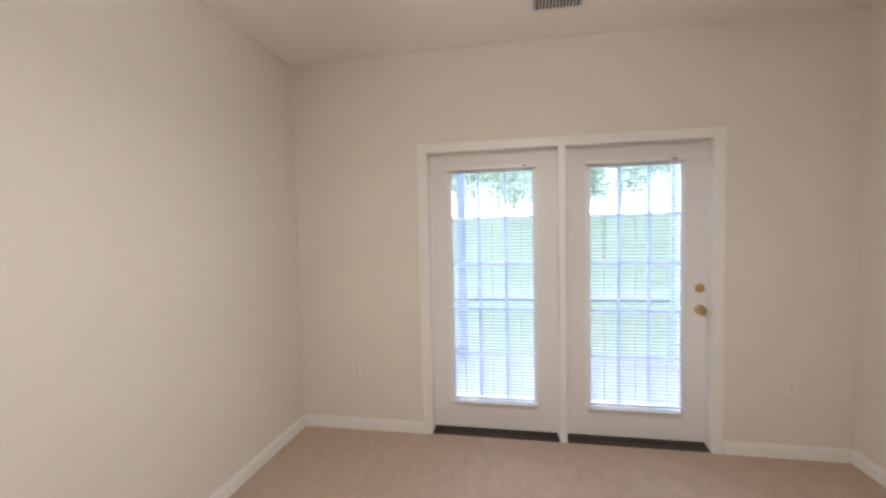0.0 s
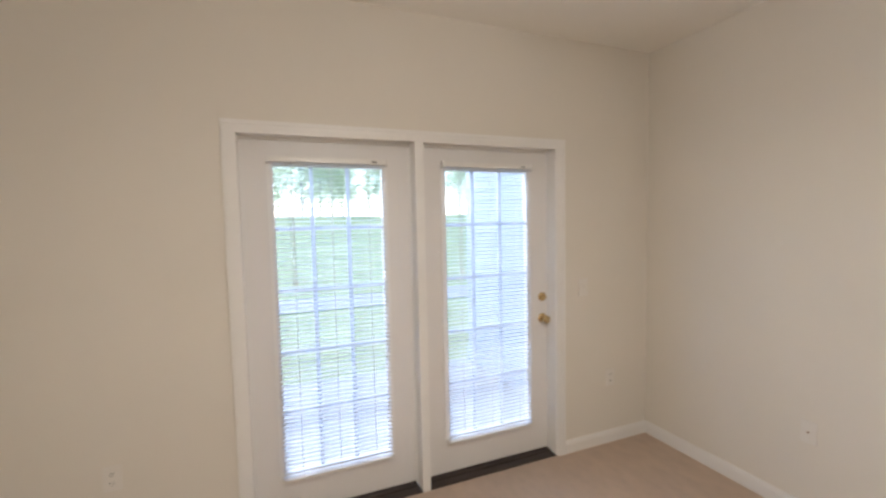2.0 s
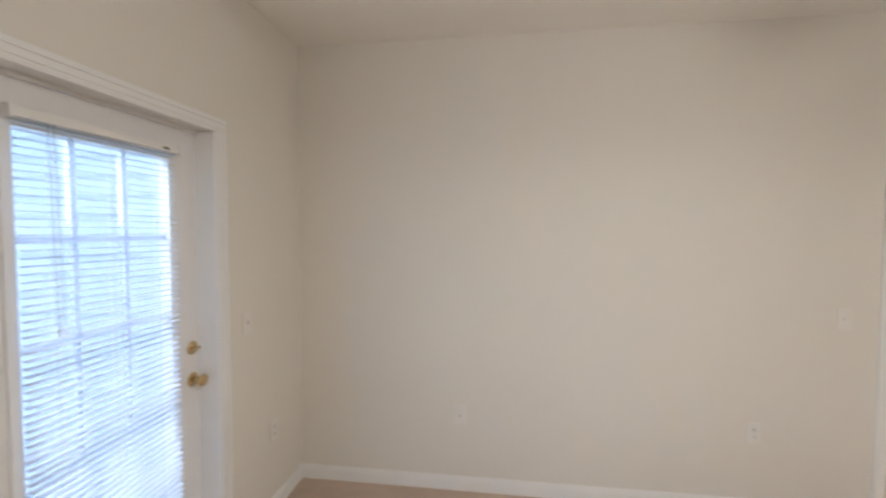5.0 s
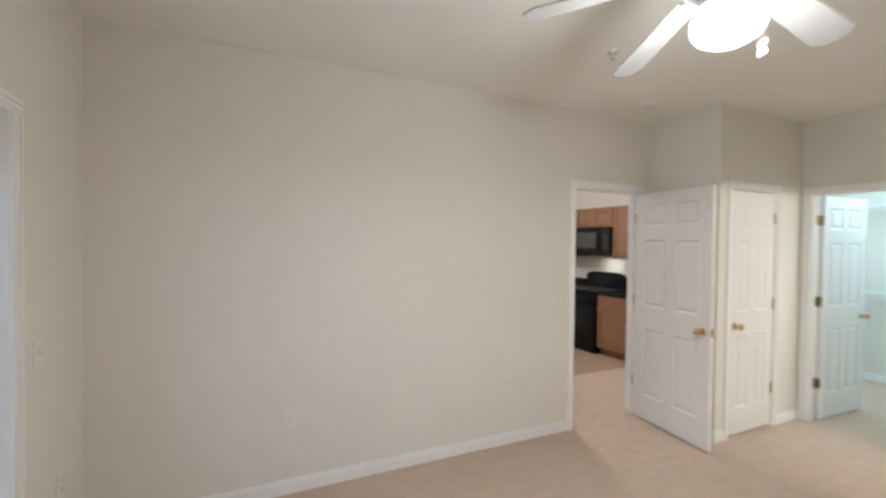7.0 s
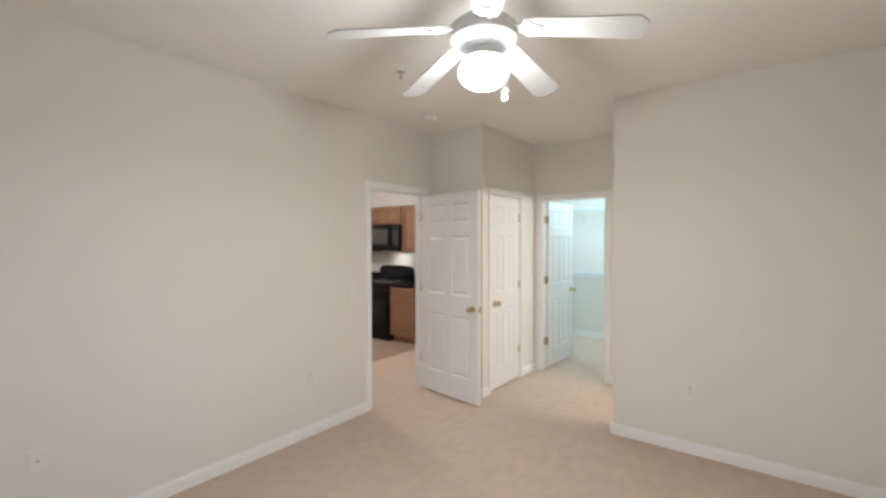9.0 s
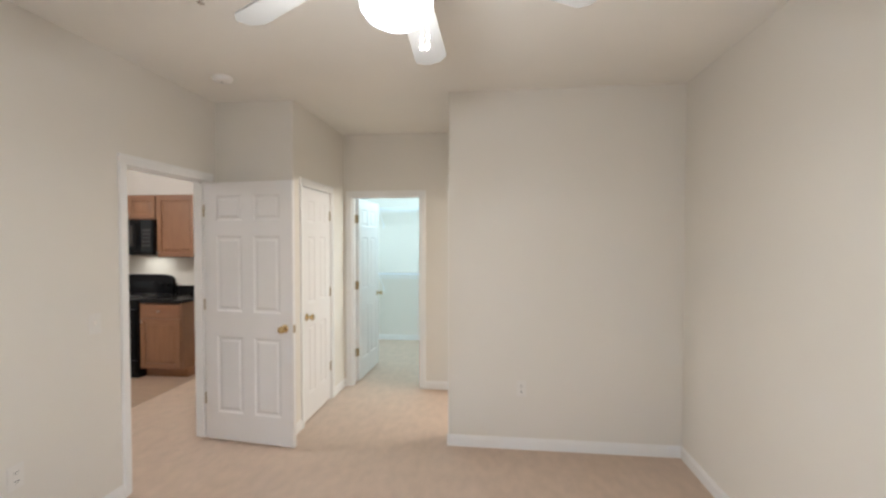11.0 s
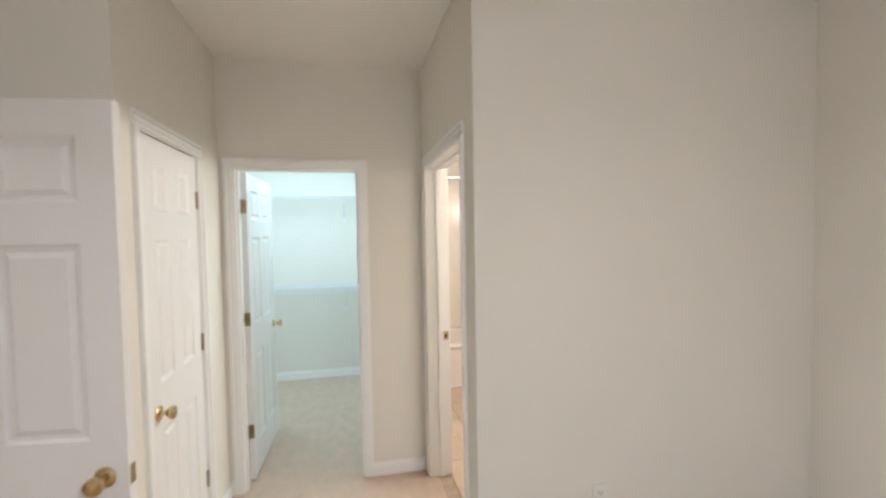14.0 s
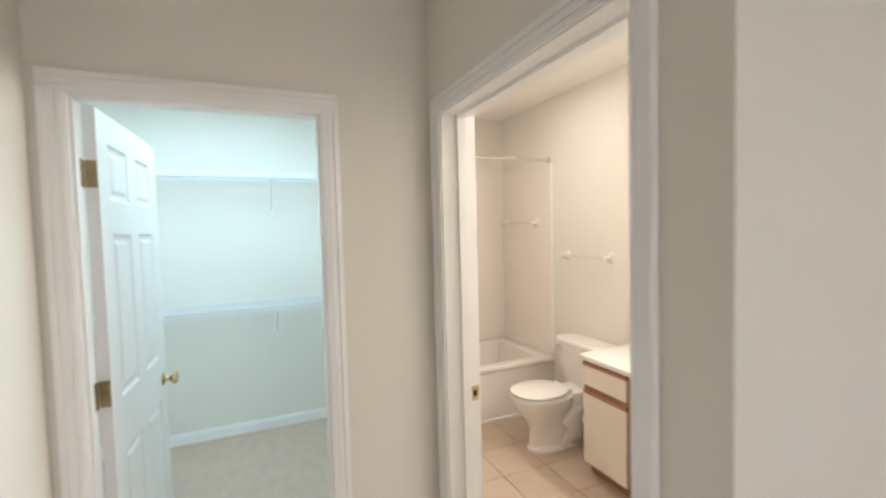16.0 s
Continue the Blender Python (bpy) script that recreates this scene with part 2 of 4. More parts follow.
CREAM = "cream painted plasterboard wall"
wall_y("wall_west", -T, -7.795, 0.0, [], CREAM + " of the main room and bathroom")
wall_x("wall_north", 0.0, -T, 7.7, [(0.99, 2.882, 2.06)], CREAM + " around the patio doors", t=0.15)
wall_y("wall_east", 3.66, -7.685, 0.0, [(-4.112, -3.318, 2.085)], CREAM + " with the kitchen doorway")
wall_x("wall_south", -4.18 - T, 0.0, 1.72, [], CREAM + " beside the short hall")
wall_y("wall_hall_west", 1.58, -7.685, -4.295, [(-5.306, -4.362, 2.075)], CREAM + " with the bathroom doorway", t=0.14)
wall_x("wall_closet_bump", -4.21 - T, 2.99, 3.66, [], CREAM + " of the linen closet corner")
wall_y("wall_hall_east", 2.99, -5.405, -4.325, [(-5.012, -4.368, 2.075)], CREAM + " around the linen closet door")
wall_x("wall_hall_end", -5.405 - T, 1.72, 3.66, [(2.138, 2.916, 2.075)], CREAM + " around the walk-in closet doorway")
wall_x("wall_closet_back", -7.57 - T, 1.72, 3.66, [], CREAM + " at the back of the walk-in closet")
wall_x("wall_bath_back", -7.68 - T, 0.0, 1.58, [], CREAM + " behind the bathtub")
wall_x("wall_kitchen_south", -6.02 - T, 3.775, 7.7, [], "warm cream kitchen wall behind the range")
wall_y("wall_kitchen_east", 7.7, -6.135, 0.0, [], "warm cream kitchen end wall")
structure("ceiling", [(-T, 7.815, -7.795, 0.15, ROOM_H, ROOM_H + 0.12)], M_CEIL, "off-white matt painted ceiling")
structure("floor", [(-T, 4.8, -4.295, 0.02, -0.12, 0.0), (1.665, 4.8, -7.685, -4.295, -0.12, 0.0)], M_CARPET, "tan cut-pile carpet over the rooms and hall")
structure("floor_kitchen", [(4.8, 7.7, -6.1, 0.0, -0.12, -0.004)], M_VINYL, "tan sheet vinyl kitchen floor")
bath_floor = structure("floor_bathroom", [(-T, 1.665, -7.795, -4.295, -0.12, -0.01)], M_GROUT, "tiled bathroom floor with brown grout")
structure("floor_edge_strip", [(4.79, 4.81, -6.0, 0.0, -0.004, 0.003)], M_VINYL, "thin metal strip between carpet and vinyl")


def baseboard(name, runs, label="white painted baseboard"):
    """runs: (x0, y0, x1, y1, nx, ny); n points into the room."""
    bm = bmesh.new()
    for x0, y0, x1, y1, nx, ny in runs:
        for d, z0, z1 in ((0.014, 0.0, 0.066), (0.010, 0.066, 0.078), (0.006, 0.078, 0.086)):
            xa, xb = (min(x0, x1), max(x0, x1)) if ny else sorted((x0, x0 + nx * d))
            ya, yb = (min(y0, y1), max(y0, y1)) if nx else sorted((y0, y0 + ny * d))
            box(bm, xa, xb, ya, yb, z0, z1)
    return tagged(finish(name, bm, M_TRIM), label, kind="structure")


baseboard("baseboard_north", [(0.014, 0, 0.942, 0, 0, -1), (2.933, 0, 3.646, 0, 0, -1)])
baseboard("baseboard_west", [(0, 0, 0, -4.18, 1, 0)])
baseboard("baseboard_south", [(0.014, -4.18, 1.734, -4.18, 0, 1)])
baseboard("baseboard_east", [(3.66, 0, 3.66, -3.278, -1, 0)])
baseboard("baseboard_bump", [(2.976, -4.21, 3.646, -4.21, 0, 1), (3.66, -4.155, 3.66, -4.21, -1, 0)])
baseboard("baseboard_hall", [(2.99, -4.21, 2.99, -4.325, -1, 0), (2.99, -5.055, 2.99, -5.391, -1, 0), (2.964, -5.405, 2.99, -5.405, 0, 1),
                             (1.734, -5.405, 2.093, -5.405, 0, 1), (1.72, -4.18, 1.72, -4.318, 1, 0)])
baseboard("baseboard_closet", [(1.72, -7.57, 3.66, -7.57, 0, 1), (1.72, -5.52, 1.72, -7.556, 1, 0), (3.66, -5.52, 3.66, -7.556, -1, 0)])


def casing_run(bm, horizontal, a0, a1, inner, sign, face, toward, axis):
    """One stepped strip of casing. axis 'x': wall along x. inner: where the strip starts, sign: the way it widens."""
    for w0, w1, d in ((0.0, 0.006, 0.008), (0.006, 0.015, 0.011), (0.015, 0.018, 0.009), (0.018, 0.038, 0.0135), (0.038, 0.041, 0.0115), (0.041, 0.056, 0.018), (0.056, 0.060, 0.016)):
        lo, hi = sorted((inner + sign * w0, inner + sign * w1))
        f0, f1 = sorted((face, face + toward * d))
        if horizontal:
            r = (a0, a1, f0, f1, lo, hi) if axis == "x" else (f0, f1, a0, a1, lo, hi)
        else:
            r = (lo, hi, f0, f1, a0, a1) if axis == "x" else (f0, f1, lo, hi, a0, a1)
        box(bm, *r)


def door_frame(name, axis, a, b, head, near, far, label, faces=(1, 1), stop=None, bottom=0.0):
    """Jambs and casings of an opening from a to b along the axis, through a wall from near to far."""
    root = thing(name, Matrix(), label, "door frame")
    root["kind"] = "structure"
    j = 0.018

    def r(u0, u1, v0, v1, z0, z1):
        return (u0, u1, v0, v1, z0, z1) if axis == "x" else (v0, v1, u0, u1, z0, z1)

    rows = [r(a - j + 0.001, a, near, far, bottom, head), r(b, b + j - 0.001, near, far, bottom, head), r(a - j + 0.001, b + j - 0.001, near, far, head, head + j)]
    boxes("jamb", rows, M_TRIM, root)
    if stop:
        s0, s1 = stop
        boxes("door_stop", [r(a, a + 0.011, s0, s1, bottom, head - 0.011), r(b - 0.011, b, s0, s1, bottom, head - 0.011),
                            r(a, b, s0, s1, head - 0.011, head)], M_TRIM, root)
    for on, face, toward in ((faces[0], near, -1), (faces[1], far, 1)):
        if on:
            bm = bmesh.new()
            e = 0.005
            casing_run(bm, False, bottom, head + e, a - e, -1, face, toward, axis)
            casing_run(bm, False, bottom, head + e, b + e, 1, face, toward, axis)
            casing_run(bm, True, a - e - 0.06, b + e + 0.06, head + e, 1, face, toward, axis)
            part("casing", bm, M_TRIM, root)
    return root


door_frame("door_frame_kitchen", "y", -4.095, -3.335, 2.068, 3.66, 3.775, "white painted jamb and casing of the kitchen doorway", stop=(3.70, 3.735))
door_frame("door_frame_linen", "y", -4.998, -4.382, 2.058, 2.99, 3.105, "white painted casing round the linen closet door", faces=(1, 0), stop=(3.03, 3.06))
door_frame("door_frame_closet", "x", 2.155, 2.898, 2.058, -5.52, -5.405, "white painted casing of the walk-in closet doorway", stop=(-5.455, -5.425))
door_frame("door_frame_bathroom", "y", -5.29, -4.378, 2.058, 1.58, 1.72, "white painted casing of the bathroom doorway", stop=(1.620, 1.655))


# ---- doors ----
def knob_parts(parent, x, y0, z, toward, mat=M_BRASS, name="door_knob"):
    """A round knob with its rose; the door's face is at local y0, toward +1 or -1."""
    bm = bmesh.new()
    m = pose(x, y0, z, -90 * toward, 0, 0)
    lathe(bm, [(0.032, 0.0), (0.032, 0.004), (0.026, 0.009), (0.012, 0.012), (0.011, 0.030), (0.018, 0.036), (0.027, 0.046), (0.028, 0.055),
               (0.024, 0.062), (0.012, 0.066), (0.002, 0.067)], m, 20)
    return part(name, bm, mat, parent, "round brass door knob", smooth=True)


def panel_door(name, m, w, label, knob_x, faces=(1, 1), hinge_z=(0.34, 1.09, 1.83), hinge_leaf="edge"):
    """A six-panel door. Local x runs from the hinge edge to the free edge, the slab from y 0 to 0.035."""
    root = thing(name, m, label, "door")
    z0, z1 = 0.018, 2.050
    stile, mid = 0.105, 0.10
    pw = (w - 2 * stile - mid) / 2
    cols = ((stile, stile + pw), (stile + pw + mid, w - stile))
    rows = ((0.235, 0.840), (1.038, 1.630), (1.750, 1.948))
    bm = bmesh.new()
    xs = sorted({0.0, w, *(v for c in cols for v in c)})
    zs = sorted({z0, z1, *(v for c in rows for v in c)})
    grid = {}
    for fy in (0.0, 0.035):
        for xx in xs:
            for zz in zs:
                grid[fy, xx, zz] = bm.verts.new((xx, fy, zz))
    for fy, into in ((0.0, 1), (0.035, -1)):
        for xa, xb in zip(xs, xs[1:]):
            for za, zb in zip(zs, zs[1:]):
                quad = [grid[fy, xa, za], grid[fy, xb, za], grid[fy, xb, zb], grid[fy, xa, zb]]
                if (xa, xb) in cols and (za, zb) in rows:
                    prev = quad
                    for inset, depth in ((0.010, 0.007), (0.020, 0.009)):
                        ring = [bm.verts.new((px, fy + into * depth, pz)) for px, pz in
                                ((xa + inset, za + inset), (xb - inset, za + inset), (xb - inset, zb - inset), (xa + inset, zb - inset))]
                        for k in range(4):
                            bm.faces.new((prev[k], prev[(k + 1) % 4], ring[(k + 1) % 4], ring[k]))
                        prev = ring
                    bm.faces.new(prev)
                else:
                    bm.faces.new(quad)
    for xx in (0.0, w):
        for za, zb in zip(zs, zs[1:]):
            bm.faces.new((grid[0.0, xx, za], grid[0.035, xx, za], grid[0.035, xx, zb], grid[0.0, xx, zb]))
    for zz in (z0, z1):
        for xa, xb in zip(xs, xs[1:]):
            bm.faces.new((grid[0.0, xa, zz], grid[0.0, xb, zz], grid[0.035, xb, zz], grid[0.035, xa, zz]))
    part("slab", bm, M_DOOR, root)
    for fy, s in ((0.0, -1), (0.035, 1)):
        for xa, xb in cols:
            for za, zb in rows:
                bm = bmesh.new()
                outer = [bm.verts.new((px, fy - s * 0.0088, pz)) for px, pz in ((xa + 0.024, za + 0.024), (xb - 0.024, za + 0.024), (xb - 0.024, zb - 0.024), (xa + 0.024, zb - 0.024))]
                inner = [bm.verts.new((px, fy - s * 0.002, pz)) for px, pz in ((xa + 0.040, za + 0.040), (xb - 0.040, za + 0.040), (xb - 0.040, zb - 0.040), (xa + 0.040, zb - 0.040))]
                for k in range(4):
                    bm.faces.new((outer[k], outer[(k + 1) % 4], inner[(k + 1) % 4], inner[k]))
                bm.faces.new(inner)
                bm.faces.new(list(reversed(outer)))
                part("panel", bm, M_DOOR, root)
    if faces[0]:
        knob_parts(root, knob_x, 0.0, 0.925, -1)
    if faces[1]:
        knob_parts(root, knob_x, 0.035, 0.925, 1)
    if hinge_leaf != "closed":
        boxes("latch_plate", [(w - 0.001, w + 0.002, 0.006, 0.029, 0.895, 0.955)], M_BRASS, root, label="brass latch plate")
    for hz in hinge_z:
        bm = bmesh.new()
        if hinge_leaf == "edge":
            box(bm, -0.003, 0.0005, 0.002, 0.033, hz - 0.045, hz + 0.045, 0.0012)
            for k in range(5):
                rod(bm, (-0.004, -0.005, hz - 0.045 + k * 0.018), (-0.004, -0.005, hz - 0.0285 + k * 0.018), 0.0052, sides=10)
            for zz in (-0.03, 0.0, 0.03):
                rod(bm, (-0.0045, 0.018, hz + zz), (-0.003, 0.018, hz + zz), 0.004, sides=8)
        else:
            for k in range(5):
                rod(bm, (-0.002, -0.004, hz - 0.045 + k * 0.018), (-0.002, -0.004, hz - 0.0285 + k * 0.018), 0.0058, sides=10)
            box(bm, -0.012, -0.002, -0.0025, 0.0, hz - 0.044, hz + 0.044)
            box(bm, -0.002, 0.012, -0.0025, 0.0, hz - 0.044, hz + 0.044)
        part("hinge", bm, M_HINGE, root, "satin brass hinge")
    return root


# kitchen door, open into the room
panel_door("door_kitchen", Matrix.Translation((3.652, -4.052, 0)) @ Matrix.Rotation(radians(173.4), 4, "Z"), 0.775,
           "white six-panel door standing open beside the kitchen doorway", 0.708)
# linen closet door, closed
panel_door("door_linen", Matrix.Translation((2.992, -4.994, 0)) @ Matrix.Rotation(radians(90), 4, "Z") @ Matrix.Diagonal((1, -1, 1, 1)), 0.608,
           "white narrow six-panel linen closet door, closed, in the hall", 0.545, faces=(1, 0), hinge_leaf="closed", hinge_z=(0.342, 1.086, 1.832))
# walk-in closet door, open inward
panel_door("door_closet", Matrix.Translation((2.896, -5.528, 0)) @ Matrix.Rotation(radians(-92), 4, "Z") @ Matrix.Diagonal((1, -1, 1, 1)), 0.735,
           "white six-panel door open into the walk-in closet", 0.668, hinge_z=(0.34, 1.09, 1.83))


def jamb_hinge(place, label="satin brass hinge leaf on a white jamb"):
    root = thing("hinge_leaf", pose(*place), label, "hinge", "hinge leaves on the closet jamb")
    boxes("plate", [(-0.003, 0.0, -0.034, 0.030, -0.045, 0.045)], M_HINGE, root, bevel=0.0012)
    for k in (-0.03, 0.0, 0.03):
        bm = bmesh.new()
        rod(bm, (-0.0045, 0.019, k), (-0.003, 0.019, k), 0.0075, sides=10)
        part("screw", bm, M_CHROME, root)


for hz in (0.34, 1.09, 1.83):
    jamb_hinge((2.898, -5.486, hz))

strike = thing("strike_plate", pose(1.600, -5.29, 0.95), "brass strike plate let into the bathroom door jamb", "strike plate")
boxes("plate", [(-0.018, 0.018, 0.0, 0.0025, -0.030, 0.030)], M_BRASS, strike, bevel=0.001)
boxes("slot", [(-0.008, 0.008, 0.0025, 0.0032, -0.013, 0.013)], M_DARK, strike)

# ---- patio doors ----
patio = thing("patio_door_frame", Matrix(), "white painted wooden frame of the double patio doors", "door frame")
patio["kind"] = "structure"
boxes("jamb", [(0.9905, 1.012, 0.0, 0.15, 0.0, 2.0595), (2.861, 2.8815, 0.0, 0.15, 0.0, 2.0595), (1.012, 2.861, 0.0, 0.15, 2.034, 2.0595)], M_TRIM, patio)
boxes("mullion", [(1.903, 1.969, 0.092, 0.15, 0.0, 2.034), (1.911, 1.961, -0.003, 0.092, 0.0, 2.034)], M_TRIM, patio, bevel=0.003)
boxes("stop", [(1.012, 1.903, 0.08, 0.092, 2.020, 2.034), (1.969, 2.861, 0.08, 0.092, 2.020, 2.034)], M_TRIM, patio)
bm = bmesh.new()
casing_run(bm, False, 0.0, 2.03, 1.006, -1, 0.0, -1, "x")
casing_run(bm, False, 0.0, 2.03, 2.867, 1, 0.0, -1, "x")
casing_run(bm, True, 0.946, 2.927, 2.03, 1, 0.0, -1, "x")
part("casing", bm, M_TRIM, patio)
boxes("threshold", [(1.012, 1.911, 0.0, 0.06, 0.0, 0.006), (1.961, 2.861, 0.0, 0.06, 0.0, 0.006), (1.012, 1.903, 0.06, 0.15, 0.0, 0.012),
                    (1.969, 2.861, 0.06, 0.15, 0.0, 0.012)], M_BRONZE, patio, label="dark bronze threshold")


def patio_door(x0, x1, with_lock):
    """A glazed door leaf: slab with a lite of three by five panes."""
    cx = (x0 + x1) / 2
    root = thing("patio_door", pose(cx, 0.10, 0), "white patio door with fifteen small panes" + (" and brass lock and knob" if with_lock else ", fixed shut"), "door", "pair of patio doors")
    hw = (x1 - x0) / 2
    gw, g0, g1 = 0.289, 0.245, 1.890
    boxes("slab", [(-hw, -gw, 0, 0.045, 0.018, 2.03), (gw, hw, 0, 0.045, 0.018, 2.03), (-gw, gw, 0, 0.045, 0.018, g0), (-gw, gw, 0, 0.045, g1, 2.03)], M_DOOR, root)
    boxes("glazing_bead", [(-gw - 0.028, -gw + 0.004, -0.009, 0.0, g0 - 0.028, g1 + 0.028), (gw - 0.004, gw + 0.028, -0.009, 0.0, g0 - 0.028, g1 + 0.028),
                           (-gw + 0.004, gw - 0.004, -0.009, 0.0, g0 - 0.028, g0 + 0.004), (-gw + 0.004, gw - 0.004, -0.009, 0.0, g1 - 0.004, g1 + 0.028)], M_TRIM, root)
    pw, ph = 2 * gw / 3, (g1 - g0) / 5
    for k in (1, 2):
        boxes("muntin", [(-gw + k * pw - 0.010, -gw + k * pw + 0.010, 0.010, 0.034, g0, g1)], M_MUNTIN, root, bevel=0.003)
    for k in range(1, 5):
        boxes("muntin", [(-gw, gw, 0.011, 0.033, g0 + k * ph - 0.010, g0 + k * ph + 0.010)], M_MUNTIN, root, bevel=0.003)
    for i in range(3):
        for k in range(5):
            p = boxes("pane", [(-gw + i * pw + 0.011, -gw + (i + 1) * pw - 0.011, 0.020, 0.024, g0 + k * ph + 0.010, g0 + (k + 1) * ph - 0.010)], M_GLASS, root)
            p.visible_shadow = False
    boxes("sweep", [(-hw, hw, 0.004, 0.040, 0.012, 0.018)], M_BRONZE, root)
    if with_lock:
        knob_parts(root, 2.822 - cx, 0.0, 0.922, -1)
        bm = bmesh.new()
        lathe(bm, [(0.030, 0.0), (0.030, 0.006), (0.024, 0.012), (0.010, 0.014), (0.009, 0.018), (0.001, 0.019)], pose(2.822 - cx, 0, 1.066, 90, 0, 0), 20)
        box(bm, -0.018, 0.018, -0.032, -0.015, -0.006, 0.006, 0.003, m=pose(2.822 - cx, 0, 1.066))
        part("deadbolt_turn", bm, M_BRASS, root, "brass deadbolt thumb turn", smooth=True)
    return root


patio_door(1.012, 1.903, False)
patio_door(1.969, 2.861, True)


def blind(cx):
    """A mini blind hung on a door: headrail, tilted-open slats, bottom rail, ladders, cords and wand."""
    root = thing("mini_blind", pose(cx, 0.068, 0), "white aluminium mini blind, lowered with open slats, on a patio door", "window blind", "blinds on the patio doors")
    half = 0.296
    boxes("headrail", [(-half - 0.008, half + 0.008, -0.014, 0.016, 1.906, 1.934)], M_PLASTIC, root, bevel=0.002)
    for s in (-1, 1):
        boxes("bracket", [(s * (half + 0.0145) - 0.006, s * (half + 0.0145) + 0.006, -0.018, 0.023, 1.902, 1.938)], M_PLASTIC, root, bevel=0.002, label="plastic headrail bracket")
    boxes("name_tag", [(half - 0.075, half - 0.045, -0.0155, -0.014, 1.914, 1.922)], M_DARK, root)
    boxes("bottom_rail", [(-half, half, -0.011, 0.011, 0.214, 0.228)], M_PLASTIC, root, bevel=0.002)
    me = None
    count = 74
    for k in range(count):
        z = 0.243 + k * (1.893 - 0.243) / (count - 1)
        if me is None:
            bm = bmesh.new()
            n = 5
            rows_ = []
            for zz in (0.0, -0.0007):
                rows_.append([[bm.verts.new((x, -0.0122 + 0.0244 * j / (n - 1), zz + 0.0022 * (1 - (2 * j / (n - 1) - 1) ** 2))) for j in range(n)] for x in (-half, half)])
            for a, b in rows_:
                for j in range(n - 1):
                    bm.faces.new((a[j], a[j + 1], b[j + 1], b[j]))
            for j in (0, n - 1):
                bm.faces.new((rows_[0][0][j], rows_[0][1][j], rows_[1][1][j], rows_[1][0][j]))
            ob = finish("slat", bm, M_SLAT, True)
            me = ob.data
        else:
            ob = new("slat", me)
        ob.parent = root
        ob.matrix_basis = pose(0, 0, z, random.uniform(3.9, 4.6), random.uniform(-0.03, 0.03), 0)
    for x in (-0.20, 0.0, 0.20):
        for y in (-0.0135, 0.0135):
            boxes("ladder_cord", [(x - 0.0008, x + 0.0008, y - 0.0008, y + 0.0008, 0.228, 1.906)], M_PLASTIC, root)
    bm = bmesh.new()
    rod(bm, (-half + 0.075, -0.020, 1.906), (-half + 0.085, -0.022, 1.30), 0.0011, sides=6)
    rod(bm, (-half + 0.092, -0.020, 1.906), (-half + 0.104, -0.022, 1.30), 0.0011, sides=6)
    part("pull_cord", bm, M_GREY, root)
    for dx, z in ((0.085, 1.27), (0.104, 1.27)):
        bm = bmesh.new()
        rod(bm, (-half + dx, -0.022, z), (-half + dx, -0.022, z + 0.03), 0.004, 0.002, 8)
        part("tassel", bm, M_PLASTIC, root)
    for s in (-1, 1):
        boxes("hold_down", [(s * (half + 0.006) - 0.005, s * (half + 0.006) + 0.005, -0.006, 0.023, 0.212, 0.234)], M_PLASTIC, root, label="plastic hold-down bracket")


blind(1.4575)
blind(2.415)


# ---- plates on the walls ----
def plate(name, m, kind_, label):
    """Local: wall at y 0, the plate stands toward -y."""
    root = thing(name, m, label, "electrical outlet" if kind_ == "outlet" else ("light switch" if kind_ == "switch" else "wall plate"), "wall plates" if kind_ == "outlet" else "")
    boxes("cover", [(-0.036, 0.036, -0.006, 0.0, -0.058, 0.058)], M_IVORY, root, bevel=0.002)
    if kind_ == "outlet":
        for z in (-0.021, 0.021):
            boxes("socket", [(-0.016, 0.016, -0.009, -0.006, z - 0.013, z + 0.013)], M_IVORY, root, bevel=0.001)
            boxes("slot", [(-0.008, -0.005, -0.0097, -0.009, z - 0.003, z + 0.007), (0.005, 0.008, -0.0097, -0.009, z - 0.003, z + 0.006),
                           (-0.002, 0.002, -0.0097, -0.009, z - 0.010, z - 0.006)], M_DARK, root)
    elif kind_ == "switch":
        boxes("toggle", [(-0.005, 0.005, -0.018, -0.006, -0.004, 0.014)], M_IVORY, root, bevel=0.001)
    else:
        bm = bmesh.new()
        rod(bm, (0, -0.006, 0), (0, -0.013, 0), 0.006, sides=10)
        part("jack", bm, M_CHROME, root)
    return root


plate("wall_outlet", pose(0.44, 0, 0.466), "outlet", "white duplex outlet on the cream wall beside the patio doors")
plate("wall_outlet", pose(3.318, 0, 0.466), "outlet", "white duplex outlet on the cream wall by the corner")
plate("light_switch", pose(3.082, 0, 1.123), "switch", "white toggle switch beside the patio doors")
plate("cable_plate", pose(3.66, -1.028, 0.466, 0, 0, -90), "cable", "white cable jack plate low on the cream wall")
plate("wall_outlet", pose(3.66, -2.671, 0.466, 0, 0, -90), "outlet", "white duplex outlet on the cream wall towards the kitchen")
plate("light_switch", pose(3.66, -3.10, 1.12, 0, 0, -90), "switch", "white toggle switch by the kitchen doorway")
plate("wall_outlet", pose(1.164, -4.18, 0.466, 0, 0, 180), "outlet", "white duplex outlet on the cream wall beside the hall")

